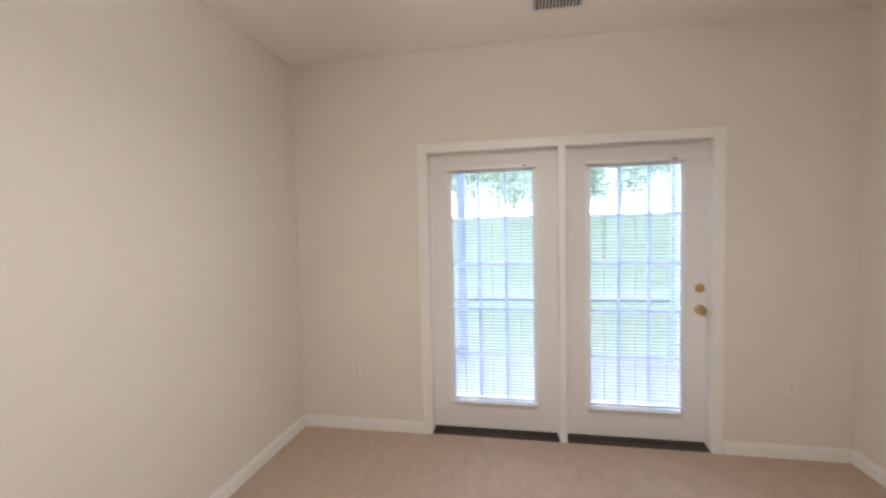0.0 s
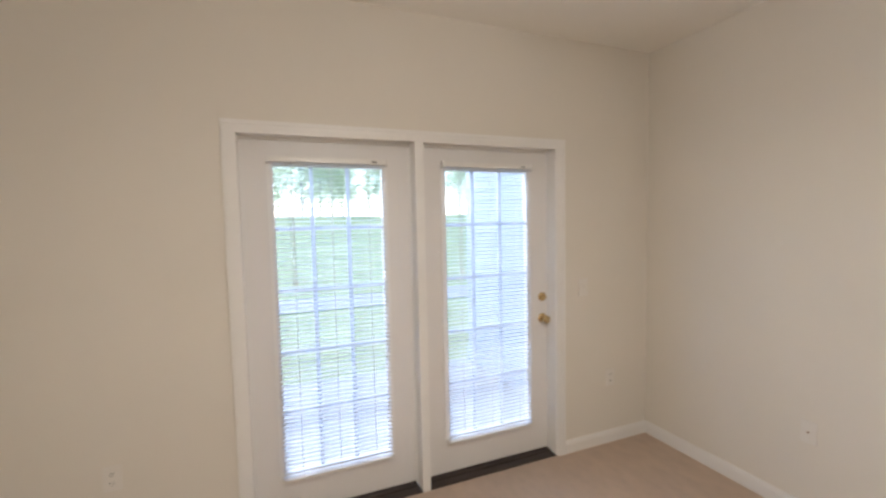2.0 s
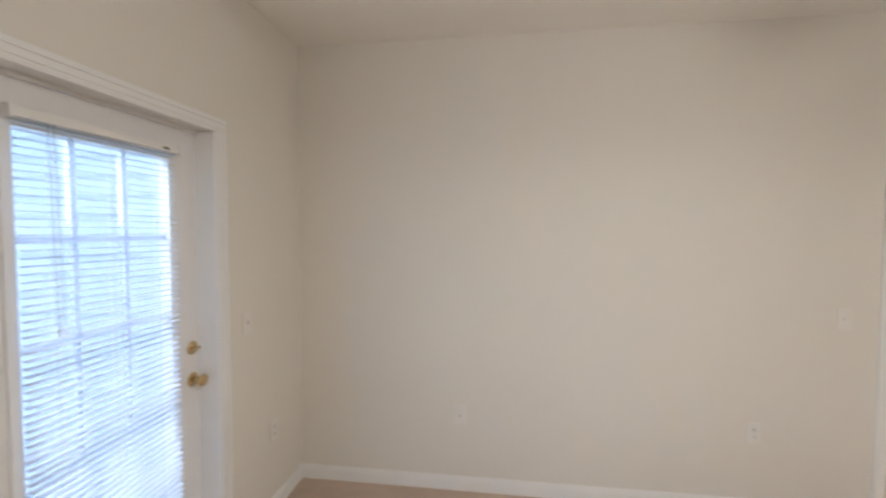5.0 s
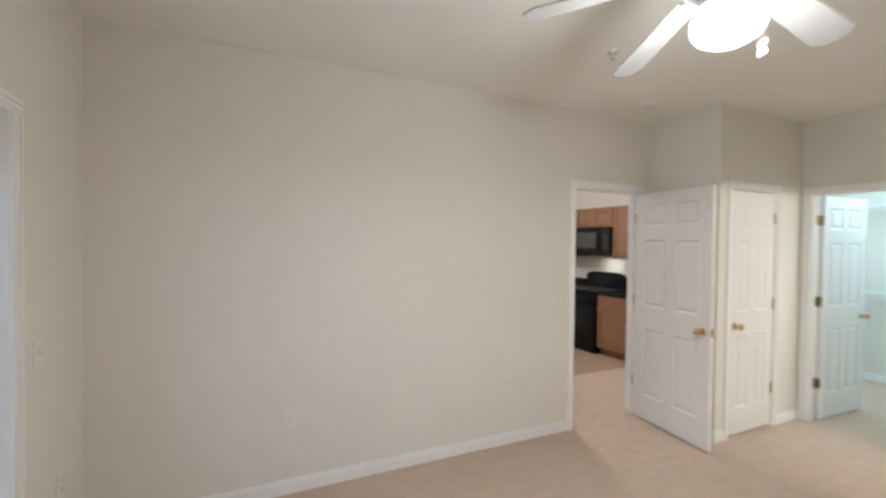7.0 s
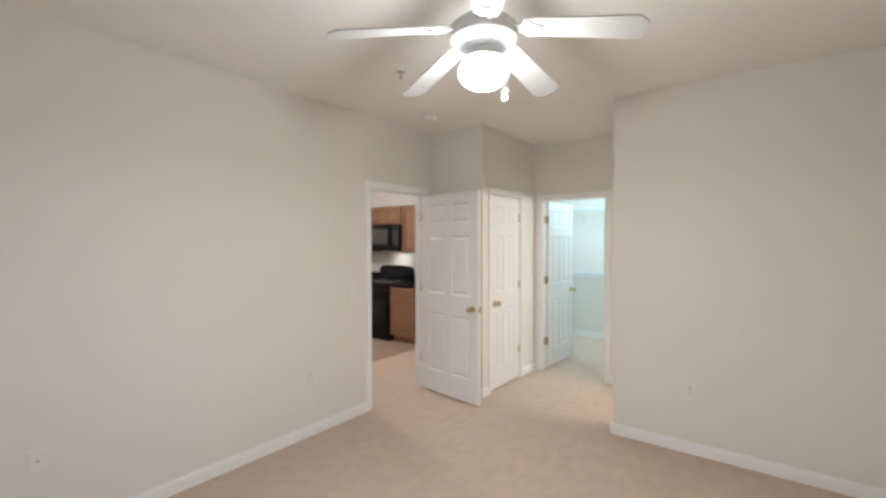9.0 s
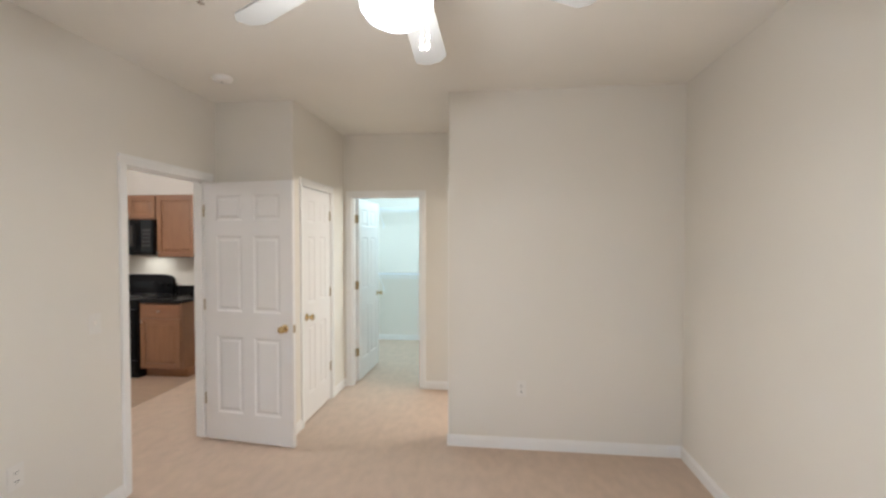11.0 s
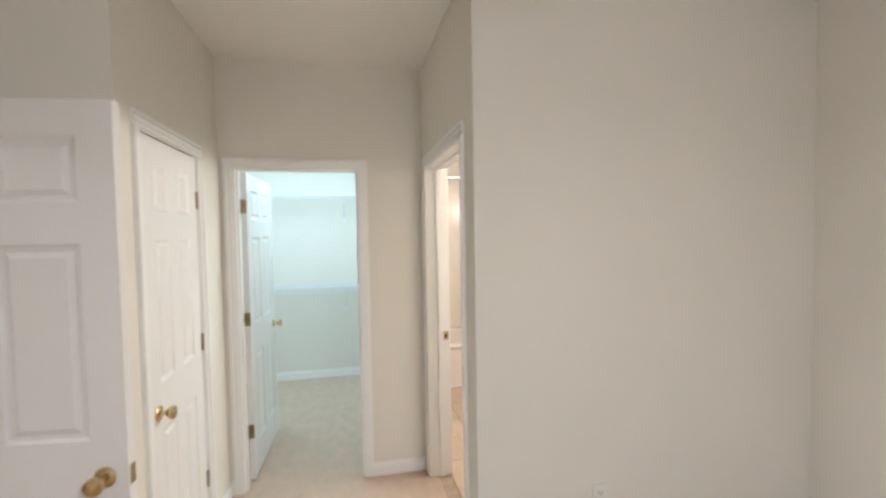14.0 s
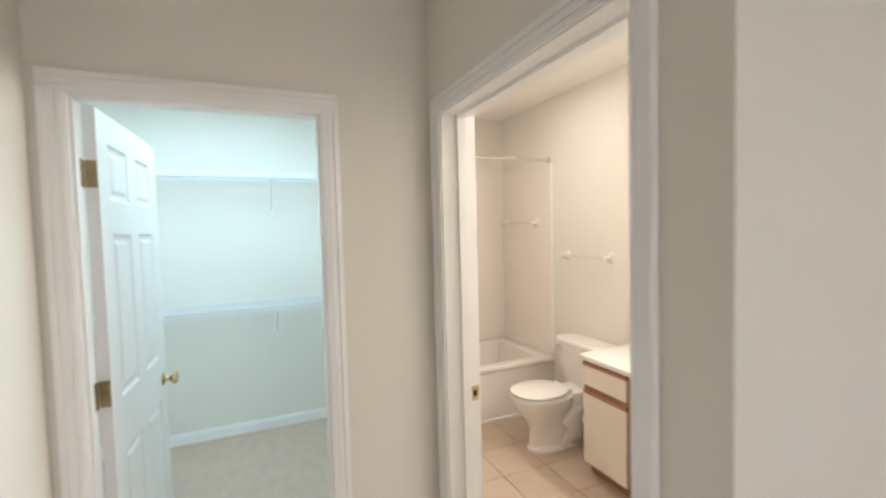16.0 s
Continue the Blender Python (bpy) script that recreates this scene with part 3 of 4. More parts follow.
# ---- ceiling things ----
vent = thing("ceiling_vent", pose(1.88, -0.49, ROOM_H), "white louvred air register in the ceiling above the patio doors", "air vent")
boxes("frame", [(-0.15, 0.15, -0.09, -0.07, -0.010, 0.0), (-0.15, 0.15, 0.07, 0.09, -0.010, 0.0), (-0.15, -0.13, -0.07, 0.07, -0.010, 0.0), (0.13, 0.15, -0.07, 0.07, -0.010, 0.0)], M_PLASTIC, vent)
boxes("backing", [(-0.13, 0.13, -0.07, 0.07, -0.002, 0.0)], M_DARK, vent)
for k in range(14):
    bm = bmesh.new()
    box(bm, -0.0015, 0.0015, -0.07, 0.07, -0.006, 0.006, m=pose(-0.12 + k * 0.0185, 0, -0.007, 0, 40, 0))
    part("slat", bm, M_PLASTIC, vent)

smoke = thing("smoke_detector", pose(3.256, -3.70, ROOM_H), "round white smoke detector on the ceiling near the kitchen door", "smoke detector")
bm = bmesh.new()
lathe(bm, [(0.02, -0.036), (0.045, -0.034), (0.058, -0.026), (0.066, -0.012), (0.068, 0.0)], sides=28)
part("housing", bm, M_PLASTIC, smoke, smooth=True)
bm = bmesh.new()
lathe(bm, [(0.008, -0.039), (0.010, -0.036)], sides=12)
part("test_button", bm, M_GREY, smoke)

sprinkler = thing("sprinkler_head", pose(2.714, -2.732, ROOM_H), "small chrome pendant sprinkler head on the ceiling", "sprinkler")
bm = bmesh.new()
lathe(bm, [(0.036, 0.0), (0.034, -0.005), (0.018, -0.008), (0.010, -0.010)], sides=20)
part("escutcheon", bm, M_CHROME, sprinkler, smooth=True)
bm = bmesh.new()
rod(bm, (0, 0, -0.008), (0, 0, -0.022), 0.009, sides=10)
rod(bm, (-0.010, 0, -0.020), (-0.003, 0, -0.044), 0.003, sides=6)
rod(bm, (0.010, 0, -0.020), (0.003, 0, -0.044), 0.003, sides=6)
part("frame_arms", bm, M_CHROME, sprinkler)
bm = bmesh.new()
lathe(bm, [(0.016, -0.044), (0.016, -0.046), (0.002, -0.048)], sides=14)
part("deflector", bm, M_CHROME, sprinkler)


# ---- ceiling fan ----
fan = thing("ceiling_fan", pose(1.66, -2.09, 0), "white five-blade ceiling fan with a lit opal glass bowl", "ceiling fan")
bm = bmesh.new()
lathe(bm, [(0.070, ROOM_H), (0.068, ROOM_H - 0.02), (0.050, ROOM_H - 0.045), (0.022, ROOM_H - 0.055)], sides=28)
part("canopy", bm, M_FAN, fan, smooth=True)
bm = bmesh.new()
rod(bm, (0, 0, 2.515), (0, 0, ROOM_H - 0.05), 0.013, sides=16)
part("downrod", bm, M_FAN, fan, smooth=True)
bm = bmesh.new()
lathe(bm, [(0.022, 2.52), (0.034, 2.502), (0.070, 2.490), (0.114, 2.478), (0.137, 2.458), (0.140, 2.432), (0.130, 2.418), (0.136, 2.408), (0.122, 2.392), (0.088, 2.378), (0.060, 2.368)][::-1], sides=40)
part("motor_housing", bm, M_FAN, fan, smooth=True)
for k in range(20):
    bm = bmesh.new()
    box(bm, 0.135, 0.1425, -0.008, 0.008, 2.430, 2.452, m=Matrix.Rotation(2 * math.pi * k / 20, 4, "Z"))
    part("trim_rib", bm, M_FAN, fan)
for k in range(28):
    bm = bmesh.new()
    box(bm, -0.019, 0.019, -0.0035, 0.0035, -0.003, 0.003, 0.001, m=Matrix.Rotation(2 * math.pi * k / 28, 4, "Z") @ pose(0.099, 0, 2.381, 0, -24, 0))
    part("vent_rib", bm, M_FAN, fan)
bm = bmesh.new()
lathe(bm, [(0.062, 2.370), (0.066, 2.362), (0.046, 2.350), (0.048, 2.336), (0.082, 2.331), (0.086, 2.324), (0.060, 2.320)][::-1], sides=32)
part("light_fitter", bm, M_FAN, fan, smooth=True)
bm = bmesh.new()
lathe(bm, [(0.004, 2.206), (0.027, 2.208), (0.056, 2.216), (0.083, 2.232), (0.099, 2.254), (0.103, 2.276), (0.099, 2.297), (0.090, 2.313), (0.082, 2.323)], sides=36)
globe = part("glass_bowl", bm, M_GLOBE, fan, "glowing opal glass bowl", smooth=True)
globe.visible_shadow = False
blade_mesh = iron_mesh = None
for k in range(5):
    turn = Matrix.Rotation(radians(52.5 + 72 * k), 4, "Z")
    if blade_mesh is None:
        bm = bmesh.new()
        outline = [(0.175, -0.048), (0.20, -0.053), (0.594, -0.066), (0.600, -0.063), (0.628, -0.034), (0.631, -0.028), (0.631, 0.028), (0.628, 0.034), (0.600, 0.063), (0.594, 0.066), (0.20, 0.053), (0.175, 0.048)]
        top = [bm.verts.new((x, y, 0.003)) for x, y in outline]
        bot = [bm.verts.new((x, y, -0.003)) for x, y in outline]
        bm.faces.new(top)
        bm.faces.new(list(reversed(bot)))
        for i in range(len(outline)):
            j = (i + 1) % len(outline)
            bm.faces.new((top[i], bot[i], bot[j], top[j]))
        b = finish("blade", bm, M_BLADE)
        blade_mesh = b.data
        bm = bmesh.new()
        box(bm, 0.085, 0.165, -0.014, 0.014, -0.004, 0.004, 0.002)
        for cx, cy, rr in ((0.190, -0.026, 0.022), (0.190, 0.026, 0.022), (0.222, 0.0, 0.026)):
            rod(bm, (cx, cy, -0.0085), (cx, cy, -0.0033), rr, sides=20)
        for y in (-0.030, 0.030):
            rod(bm, (0.120, y * 0.4, -0.003), (0.20, y, -0.006), 0.006, sides=8)
        for p in ((0.19, -0.02), (0.19, 0.02), (0.235, 0.0)):
            rod(bm, (*p, -0.011), (*p, -0.006), 0.006, sides=8)
        iron = finish("blade_iron", bm, M_BLADE)
        iron_mesh = iron.data
    else:
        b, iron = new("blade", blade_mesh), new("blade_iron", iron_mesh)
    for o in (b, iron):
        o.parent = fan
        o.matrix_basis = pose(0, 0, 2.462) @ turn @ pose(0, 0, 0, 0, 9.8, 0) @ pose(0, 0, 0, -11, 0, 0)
for dx, dy, z in ((-0.084, -0.044, 2.158), (-0.064, -0.054, 2.160)):
    bm = bmesh.new()
    rod(bm, (dx, dy, z + 0.028), (dx * 0.95, dy * 0.95, 2.385), 0.0012, sides=6)
    part("pull_chain", bm, M_CHROME, fan)
    bm = bmesh.new()
    lathe(bm, [(0.002, z), (0.0042, z + 0.003), (0.0042, z + 0.013), (0.0015, z + 0.020)], pose(dx, dy, 0), 12)
    part("chain_pull", bm, M_PLASTIC, fan)


# ---- walk-in closet ----
def wire_shelf(z, label):
    root = thing("wire_shelf", pose(0, -7.57, z), label, "shelf", "closet wire shelves")
    x0, x1 = 1.722, 3.658
    for y in (0.298, 0.225, 0.15, 0.075, 0.006):
        boxes("rail", [(x0, x1, y - 0.003, y + 0.003, -0.003, 0.003)], M_WIRE, root)
    boxes("front_lip", [(x0, x1, 0.299, 0.305, -0.033, -0.027)], M_WIRE, root)
    boxes("hanging_rail", [(x0, x1, 0.280, 0.287, -0.058, -0.051)], M_WIRE, root)
    bm = bmesh.new()
    n = 64
    for k in range(n):
        x = x0 + 0.015 + k * (x1 - x0 - 0.03) / (n - 1)
        box(bm, x - 0.0016, x + 0.0016, 0.0, 0.302, 0.003, 0.006)
        box(bm, x - 0.0016, x + 0.0016, 0.302, 0.305, -0.033, 0.006)
    tagged(part("cross_wire", bm, M_WIRE, root), kind="stuff")
    for x in (2.27, 3.1):
        bm = bmesh.new()
        rod(bm, (x, 0.285, -0.03), (x, 0.004, -0.26), 0.005, sides=8)
        box(bm, x - 0.008, x + 0.008, 0.0, 0.004, -0.30, -0.22)
        part("brace", bm, M_WIRE, root)


wire_shelf(1.065, "white vinyl-coated wire shelf at waist height in the walk-in closet")
wire_shelf(2.075, "white vinyl-coated wire shelf high on the walk-in closet wall")


def ceiling_fixture(x, y, w, d, label, emit, strength):
    root = thing("ceiling_light", pose(x, y, ROOM_H), label, "ceiling light")
    boxes("base", [(-w / 2 - 0.02, w / 2 + 0.02, -d / 2 - 0.02, d / 2 + 0.02, -0.02, 0.0)], M_PLASTIC, root)
    m = material("lit_diffuser", (0.85, 0.85, 0.85), 0.5, emit=emit, emit_strength=strength, bump=0)
    c = boxes("diffuser", [(-w / 2, w / 2, -d / 2, d / 2, -0.075, -0.02)], m, root, bevel=0.012)
    c.visible_shadow = False
    return root


ceiling_fixture(2.6, -6.0, 1.2, 0.3, "long white closet ceiling light, lit", (0.75, 1.0, 0.97), 0.6)
bar = thing("vanity_light", pose(0.0, -5.1, 2.02), "white bathroom light bar above the vanity, lit", "wall light")
boxes("back_plate", [(0.001, 0.03, -0.36, 0.36, -0.05, 0.05)], M_CHROME, bar, bevel=0.006)
boxes("diffuser", [(0.03, 0.12, -0.35, 0.35, -0.06, 0.06)], M_CERAMIC, bar, bevel=0.02)
ceiling_fixture(5.5, -3.9, 1.1, 0.36, "long white kitchen ceiling light, lit", (1.0, 0.88, 0.74), 0.7)

# ---- bathroom ----
TUB_Y = -6.85
tub = thing("bathtub", Matrix(), "off-white built-in bathtub with a plain apron", "bathtub")
bm = bmesh.new()
vs = {}


def rect(x0, x1, y0, y1, z):
    return [bm.verts.new(p) for p in ((x0, y0, z), (x1, y0, z), (x1, y1, z), (x0, y1, z))]


loops = [rect(0.004, 1.577, -7.676, TUB_Y, 0.0), rect(0.004, 1.577, -7.676, TUB_Y, 0.41), rect(0.004, 1.577, -7.676, TUB_Y + 0.012, 0.425),
         rect(0.004, 1.577, -7.676, TUB_Y + 0.012, 0.45), rect(0.012, 1.569, -7.668, TUB_Y + 0.004, 0.458), rect(0.075, 1.53, -7.61, TUB_Y - 0.075, 0.458),
         rect(0.095, 1.51, -7.59, TUB_Y - 0.095, 0.44), rect(0.16, 1.36, -7.53, TUB_Y - 0.15, 0.14), rect(0.20, 1.30, -7.49, TUB_Y - 0.19, 0.11)]
for p, q in zip(loops, loops[1:]):
    for k in range(4):
        bm.faces.new((p[k], p[(k + 1) % 4], q[(k + 1) % 4], q[k]))
bm.faces.new(loops[-1])
bm.faces.new(list(reversed(loops[0])))
bmesh.ops.bevel(bm, geom=[e for e in bm.edges if abs(e.verts[0].co.z - e.verts[1].co.z) > 0.02 and abs(e.verts[0].co.x - 0.004) > 0.05], offset=0.03, segments=4, affect="EDGES")
part("basin", bm, M_TUB, tub, smooth=True)
boxes("floor_trim", [(0.004, 1.577, TUB_Y, TUB_Y + 0.014, -0.002, 0.022)], M_TRIM, tub, bevel=0.004)

sur = thing("tub_surround", Matrix(), "off-white moulded surround above the bathtub", "tub surround")
boxes("side_panel", [(0.001, 0.010, -7.67, TUB_Y - 0.002, 0.462, 2.17)], M_TUB, sur)
boxes("back_panel", [(0.010, 1.577, -7.679, -7.670, 0.462, 2.17)], M_TUB, sur)
boxes("edge_trim", [(0.001, 0.018, TUB_Y - 0.002, TUB_Y + 0.012, 0.462, 2.17)], M_TRIM, sur, bevel=0.003)
boxes("ledge", [(0.010, 0.030, -7.67, TUB_Y - 0.01, 0.462, 0.50), (0.030, 1.577, -7.67, -7.65, 0.462, 0.50)], M_TUB, sur, bevel=0.006)

soap = thing("soap_dish", pose(0.76, -7.67, 0.76), "off-white soap dish on the tub surround", "soap dish")
boxes("tray", [(-0.075, 0.075, 0.0, 0.055, -0.012, 0.0)], M_CERAMIC, soap, bevel=0.005)
boxes("back", [(-0.075, 0.075, 0.0, 0.010, 0.0, 0.09)], M_CERAMIC, soap, bevel=0.004)

crod = thing("shower_curtain_rod", pose(0, -6.885, 2.2), "chrome shower curtain rod across the tub", "curtain rod")
bm = bmesh.new()
rod(bm, (0.005, 0, 0), (1.575, 0, 0), 0.0125, sides=16)
part("tube", bm, M_CHROME, crod, smooth=True)
for a, b in ((0.001, 0.022), (1.558, 1.579)):
    bm = bmesh.new()
    rod(bm, (a, 0, 0), (b, 0, 0), 0.026, sides=18)
    part("end_cup", bm, M_CHROME, crod, smooth=True)


def towel_bar(y0, y1, z, label, flare=1.0):
    root = thing("towel_bar", pose(0.0, 0, z), label, "towel bar", "bathroom towel bars")
    for y in (y0, y1):
        bm = bmesh.new()
        loft(bm, [(0.001, 0, 0, 0.042 * flare, 0.026 * flare), (0.010, 0, 0, 0.040 * flare, 0.025 * flare), (0.022, 0, 0, 0.022, 0.018), (0.060, 0, 0, 0.016, 0.016), (0.075, 0, 0, 0.020, 0.018), (0.080, 0, 0, 0.014, 0.012)], 20, 2.6)
        bmesh.ops.transform(bm, matrix=pose(0, y, 0, 0, 90, 0), verts=bm.verts)
        part("post", bm, M_CERAMIC, root, smooth=True)
    bm = bmesh.new()
    rod(bm, (0.062, y0, 0), (0.062, y1, 0), 0.008, sides=12)
    part("bar", bm, M_ACRYLIC, root, "clear acrylic bar", smooth=True)


towel_bar(-7.60, -7.06, 1.655, "white ceramic towel bar with clear rod on the tub surround", 1.35)
towel_bar(-6.64, -6.17, 1.372, "white ceramic towel bar with clear rod above the toilet")

wc = thing("toilet", pose(0.0, -6.32, 0), "white two-piece toilet with closed lid against the bathroom wall", "toilet")
bm = bmesh.new()
loft(bm, [(0.0, 0.42, 0, 0.235, 0.105), (0.02, 0.42, 0, 0.235, 0.105), (0.035, 0.42, 0, 0.220, 0.092), (0.16, 0.44, 0, 0.19, 0.085), (0.24, 0.48, 0, 0.20, 0.105),
          (0.31, 0.51, 0, 0.225, 0.150), (0.36, 0.525, 0, 0.235, 0.172), (0.392, 0.53, 0, 0.238, 0.178), (0.40, 0.53, 0, 0.230, 0.171)], 36, 2.2)
part("bowl", bm, M_CERAMIC, wc, smooth=True)
bm = bmesh.new()
box(bm, 0.03, 0.36, -0.11, 0.11, 0.30, 0.398, 0.02)
part("tank_deck", bm, M_CERAMIC, wc, smooth=True)
bm = bmesh.new()
loft(bm, [(0.05, 0.33, 0.085, 0.10, 0.022), (0.13, 0.30, 0.092, 0.07, 0.028), (0.20, 0.34, 0.095, 0.08, 0.030), (0.28, 0.29, 0.10, 0.07, 0.025), (0.31, 0.28, 0.08, 0.05, 0.02)], 18)
part("trapway", bm, M_CERAMIC, wc, smooth=True)
bm = bmesh.new()
lathe(bm, [(0.016, 0.0), (0.015, 0.012), (0.006, 0.020)], pose(0.36, 0.110, 0.02), 14)
part("bolt_cap", bm, M_PLASTIC, wc, smooth=True)
for zz, name, s in ((0.402, "seat", 1.0), (0.425, "lid", 0.985)):
    bm = bmesh.new()
    loft(bm, [(zz, 0.553, 0, 0.206 * s, 0.172 * s), (zz + 0.004, 0.553, 0, 0.214 * s, 0.180 * s), (zz + 0.012, 0.553, 0, 0.213 * s, 0.179 * s), (zz + 0.015, 0.553, 0, 0.203 * s, 0.170 * s)], 40, 2.25)
    part(name, bm, M_CERAMIC, wc, smooth=True)
bm = bmesh.new()
for y in (-0.07, 0.07):
    rod(bm, (0.332, y - 0.024, 0.420), (0.332, y + 0.024, 0.420), 0.013, sides=12)
part("seat_hinge", bm, M_PLASTIC, wc)
bm = bmesh.new()
loft(bm, [(0.395, 0.115, 0, 0.082, 0.190), (0.42, 0.115, 0, 0.090, 0.205), (0.70, 0.118, 0, 0.100, 0.228)], 40, 6)
part("tank", bm, M_CERAMIC, wc, smooth=True)
bm = bmesh.new()
loft(bm, [(0.70, 0.120, 0, 0.106, 0.236), (0.705, 0.120, 0, 0.112, 0.243), (0.728, 0.120, 0, 0.112, 0.243), (0.740, 0.120, 0, 0.102, 0.233)], 40, 6)
part("tank_lid", bm, M_CERAMIC, wc, smooth=True)
bm = bmesh.new()
rod(bm, (0.212, -0.196, 0.665), (0.236, -0.196, 0.665), 0.014, sides=14)
rod(bm, (0.234, -0.196, 0.665), (0.240, -0.125, 0.652), 0.006, sides=8)
part("flush_lever", bm, M_CHROME, wc, smooth=True)

van = thing("bathroom_vanity", pose(0, -5.925, 0), "cream laminate vanity cabinet with oak edge strips beside the toilet", "vanity cabinet")
VL = 1.22
boxes("carcass", [(0.003, 0.480, 0.0, VL, 0.09, 0.765)], M_LAMINATE, van)
boxes("toe_kick", [(0.003, 0.425, 0.0, VL, 0.0, 0.09)], M_OAK, van, label="brown toe kick")
boxes("side_panel", [(0.003, 0.480, -0.004, 0.0, 0.09, 0.765)], M_LAMINATE, van)
for k in range(3):
    y0 = 0.008 + k * 0.405
    y1 = y0 + 0.352
    boxes("drawer_front", [(0.481, 0.497, y0, y1, 0.600, 0.725)], M_LAMINATE, van, bevel=0.002)
    boxes("door", [(0.481, 0.497, y0, y1, 0.095, 0.545)], M_LAMINATE, van, bevel=0.002)
    boxes("oak_pull", [(0.481, 0.499, y0, y1, 0.725, 0.748), (0.481, 0.499, y0, y1, 0.545, 0.570)], M_OAK, van, bevel=0.003, label="oak finger pull strip")
boxes("oak_rail", [(0.480, 0.4815, 0.0, VL, 0.570, 0.600), (0.480, 0.4815, 0.0, VL, 0.748, 0.765)], M_OAK, van)
for k in range(3):
    y1 = 0.360 + k * 0.405
    boxes("oak_stile", [(0.480, 0.4820, y1, y1 + 0.053, 0.09, 0.765)], M_OAK, van)
ctop = thing("bathroom_countertop", pose(0, -5.925, 0.765), "white cultured marble top on the bathroom vanity", "countertop")
boxes("slab", [(0.003, 0.520, -0.012, VL, 0.0, 0.030)], M_CULTURED, ctop, bevel=0.007)
boxes("backsplash", [(0.003, 0.020, 0.10, VL, 0.030, 0.115)], M_CULTURED, ctop, bevel=0.004)


# ---- kitchen ----
def cabinet_door(name, x0, x1, z0, z1, y, parent, fr=0.055):
    """A raised-panel door facing +y, as a part with its frame and field."""
    root = boxes(name, [(x0, x1, y, y + 0.006, z0, z1)], M_WOOD, parent, bevel=0.0015)
    for a_, b_ in ((x0, x0 + fr), (x1 - fr, x1)):
        boxes("stile", [(a_, b_, y + 0.006, y + 0.021, z0, z1)], M_WOOD, root, bevel=0.0025)
    for a_, b_ in ((z0, z0 + fr), (z1 - fr, z1)):
        boxes("rail", [(x0 + fr, x1 - fr, y + 0.006, y + 0.020, a_, b_)], M_WOODH, root, bevel=0.002)
    bm = bmesh.new()
    a = [bm.verts.new((px, y + 0.0065, pz)) for px, pz in ((x0 + fr, z0 + fr), (x1 - fr, z0 + fr), (x1 - fr, z1 - fr), (x0 + fr, z1 - fr))]
    b = [bm.verts.new((px, y + 0.016, pz)) for px, pz in ((x0 + fr + 0.03, z0 + fr + 0.03), (x1 - fr - 0.03, z0 + fr + 0.03), (x1 - fr - 0.03, z1 - fr - 0.03), (x0 + fr + 0.03, z1 - fr - 0.03))]
    for k in range(4):
        bm.faces.new((a[k], a[(k + 1) % 4], b[(k + 1) % 4], b[k]))
    bm.faces.new(b)
    bm.faces.new(list(reversed(a)))
    part("field", bm, M_WOOD, root)
    return root


def cabinet_knob(x, y, z, parent):
    bm = bmesh.new()
    lathe(bm, [(0.006, 0.0), (0.005, 0.012), (0.014, 0.018), (0.015, 0.024), (0.008, 0.028)], pose(x, y, z, -90, 0, 0), 14)
    part("knob", bm, M_CHROME, parent, "small satin metal knob", smooth=True)


def wall_cabinet(x0, x1, z0, z1, doors, label):
    root = thing("wall_cabinet", pose(x0, -6.018, z0), label, "kitchen cabinet", "kitchen wall cabinets")
    w, h = x1 - x0, z1 - z0
    boxes("carcass", [(0.001, w - 0.001, 0, 0.30, 0, h)], M_WOOD, root)
    boxes("face_frame", [(0.0, w, 0.30, 0.318, 0, 0.03), (0.0, w, 0.30, 0.318, h - 0.03, h), (0, 0.025, 0.30, 0.318, 0.03, h - 0.03), (w - 0.025, w, 0.30, 0.318, 0.03, h - 0.03)], M_WOODH, root)
    dw = (w - 0.02) / doors
    for k in range(doors):
        cabinet_door("door", 0.012 + k * dw, 0.008 + (k + 1) * dw, 0.014, h - 0.014, 0.3185, root)
        cabinet_knob((0.012 + (k + 1) * dw - 0.03) if k == 0 else 0.012 + k * dw + 0.03, 0.3375, 0.05, root)


wall_cabinet(4.92, 5.448, 1.385, 2.145, 1, "honey maple wall cabinet with one raised-panel door")
wall_cabinet(5.450, 6.208, 1.845, 2.145, 2, "short honey maple cabinet with two doors over the microwave")
wall_cabinet(6.210, 6.82, 1.385, 2.145, 2, "honey maple wall cabinet with two raised-panel doors")


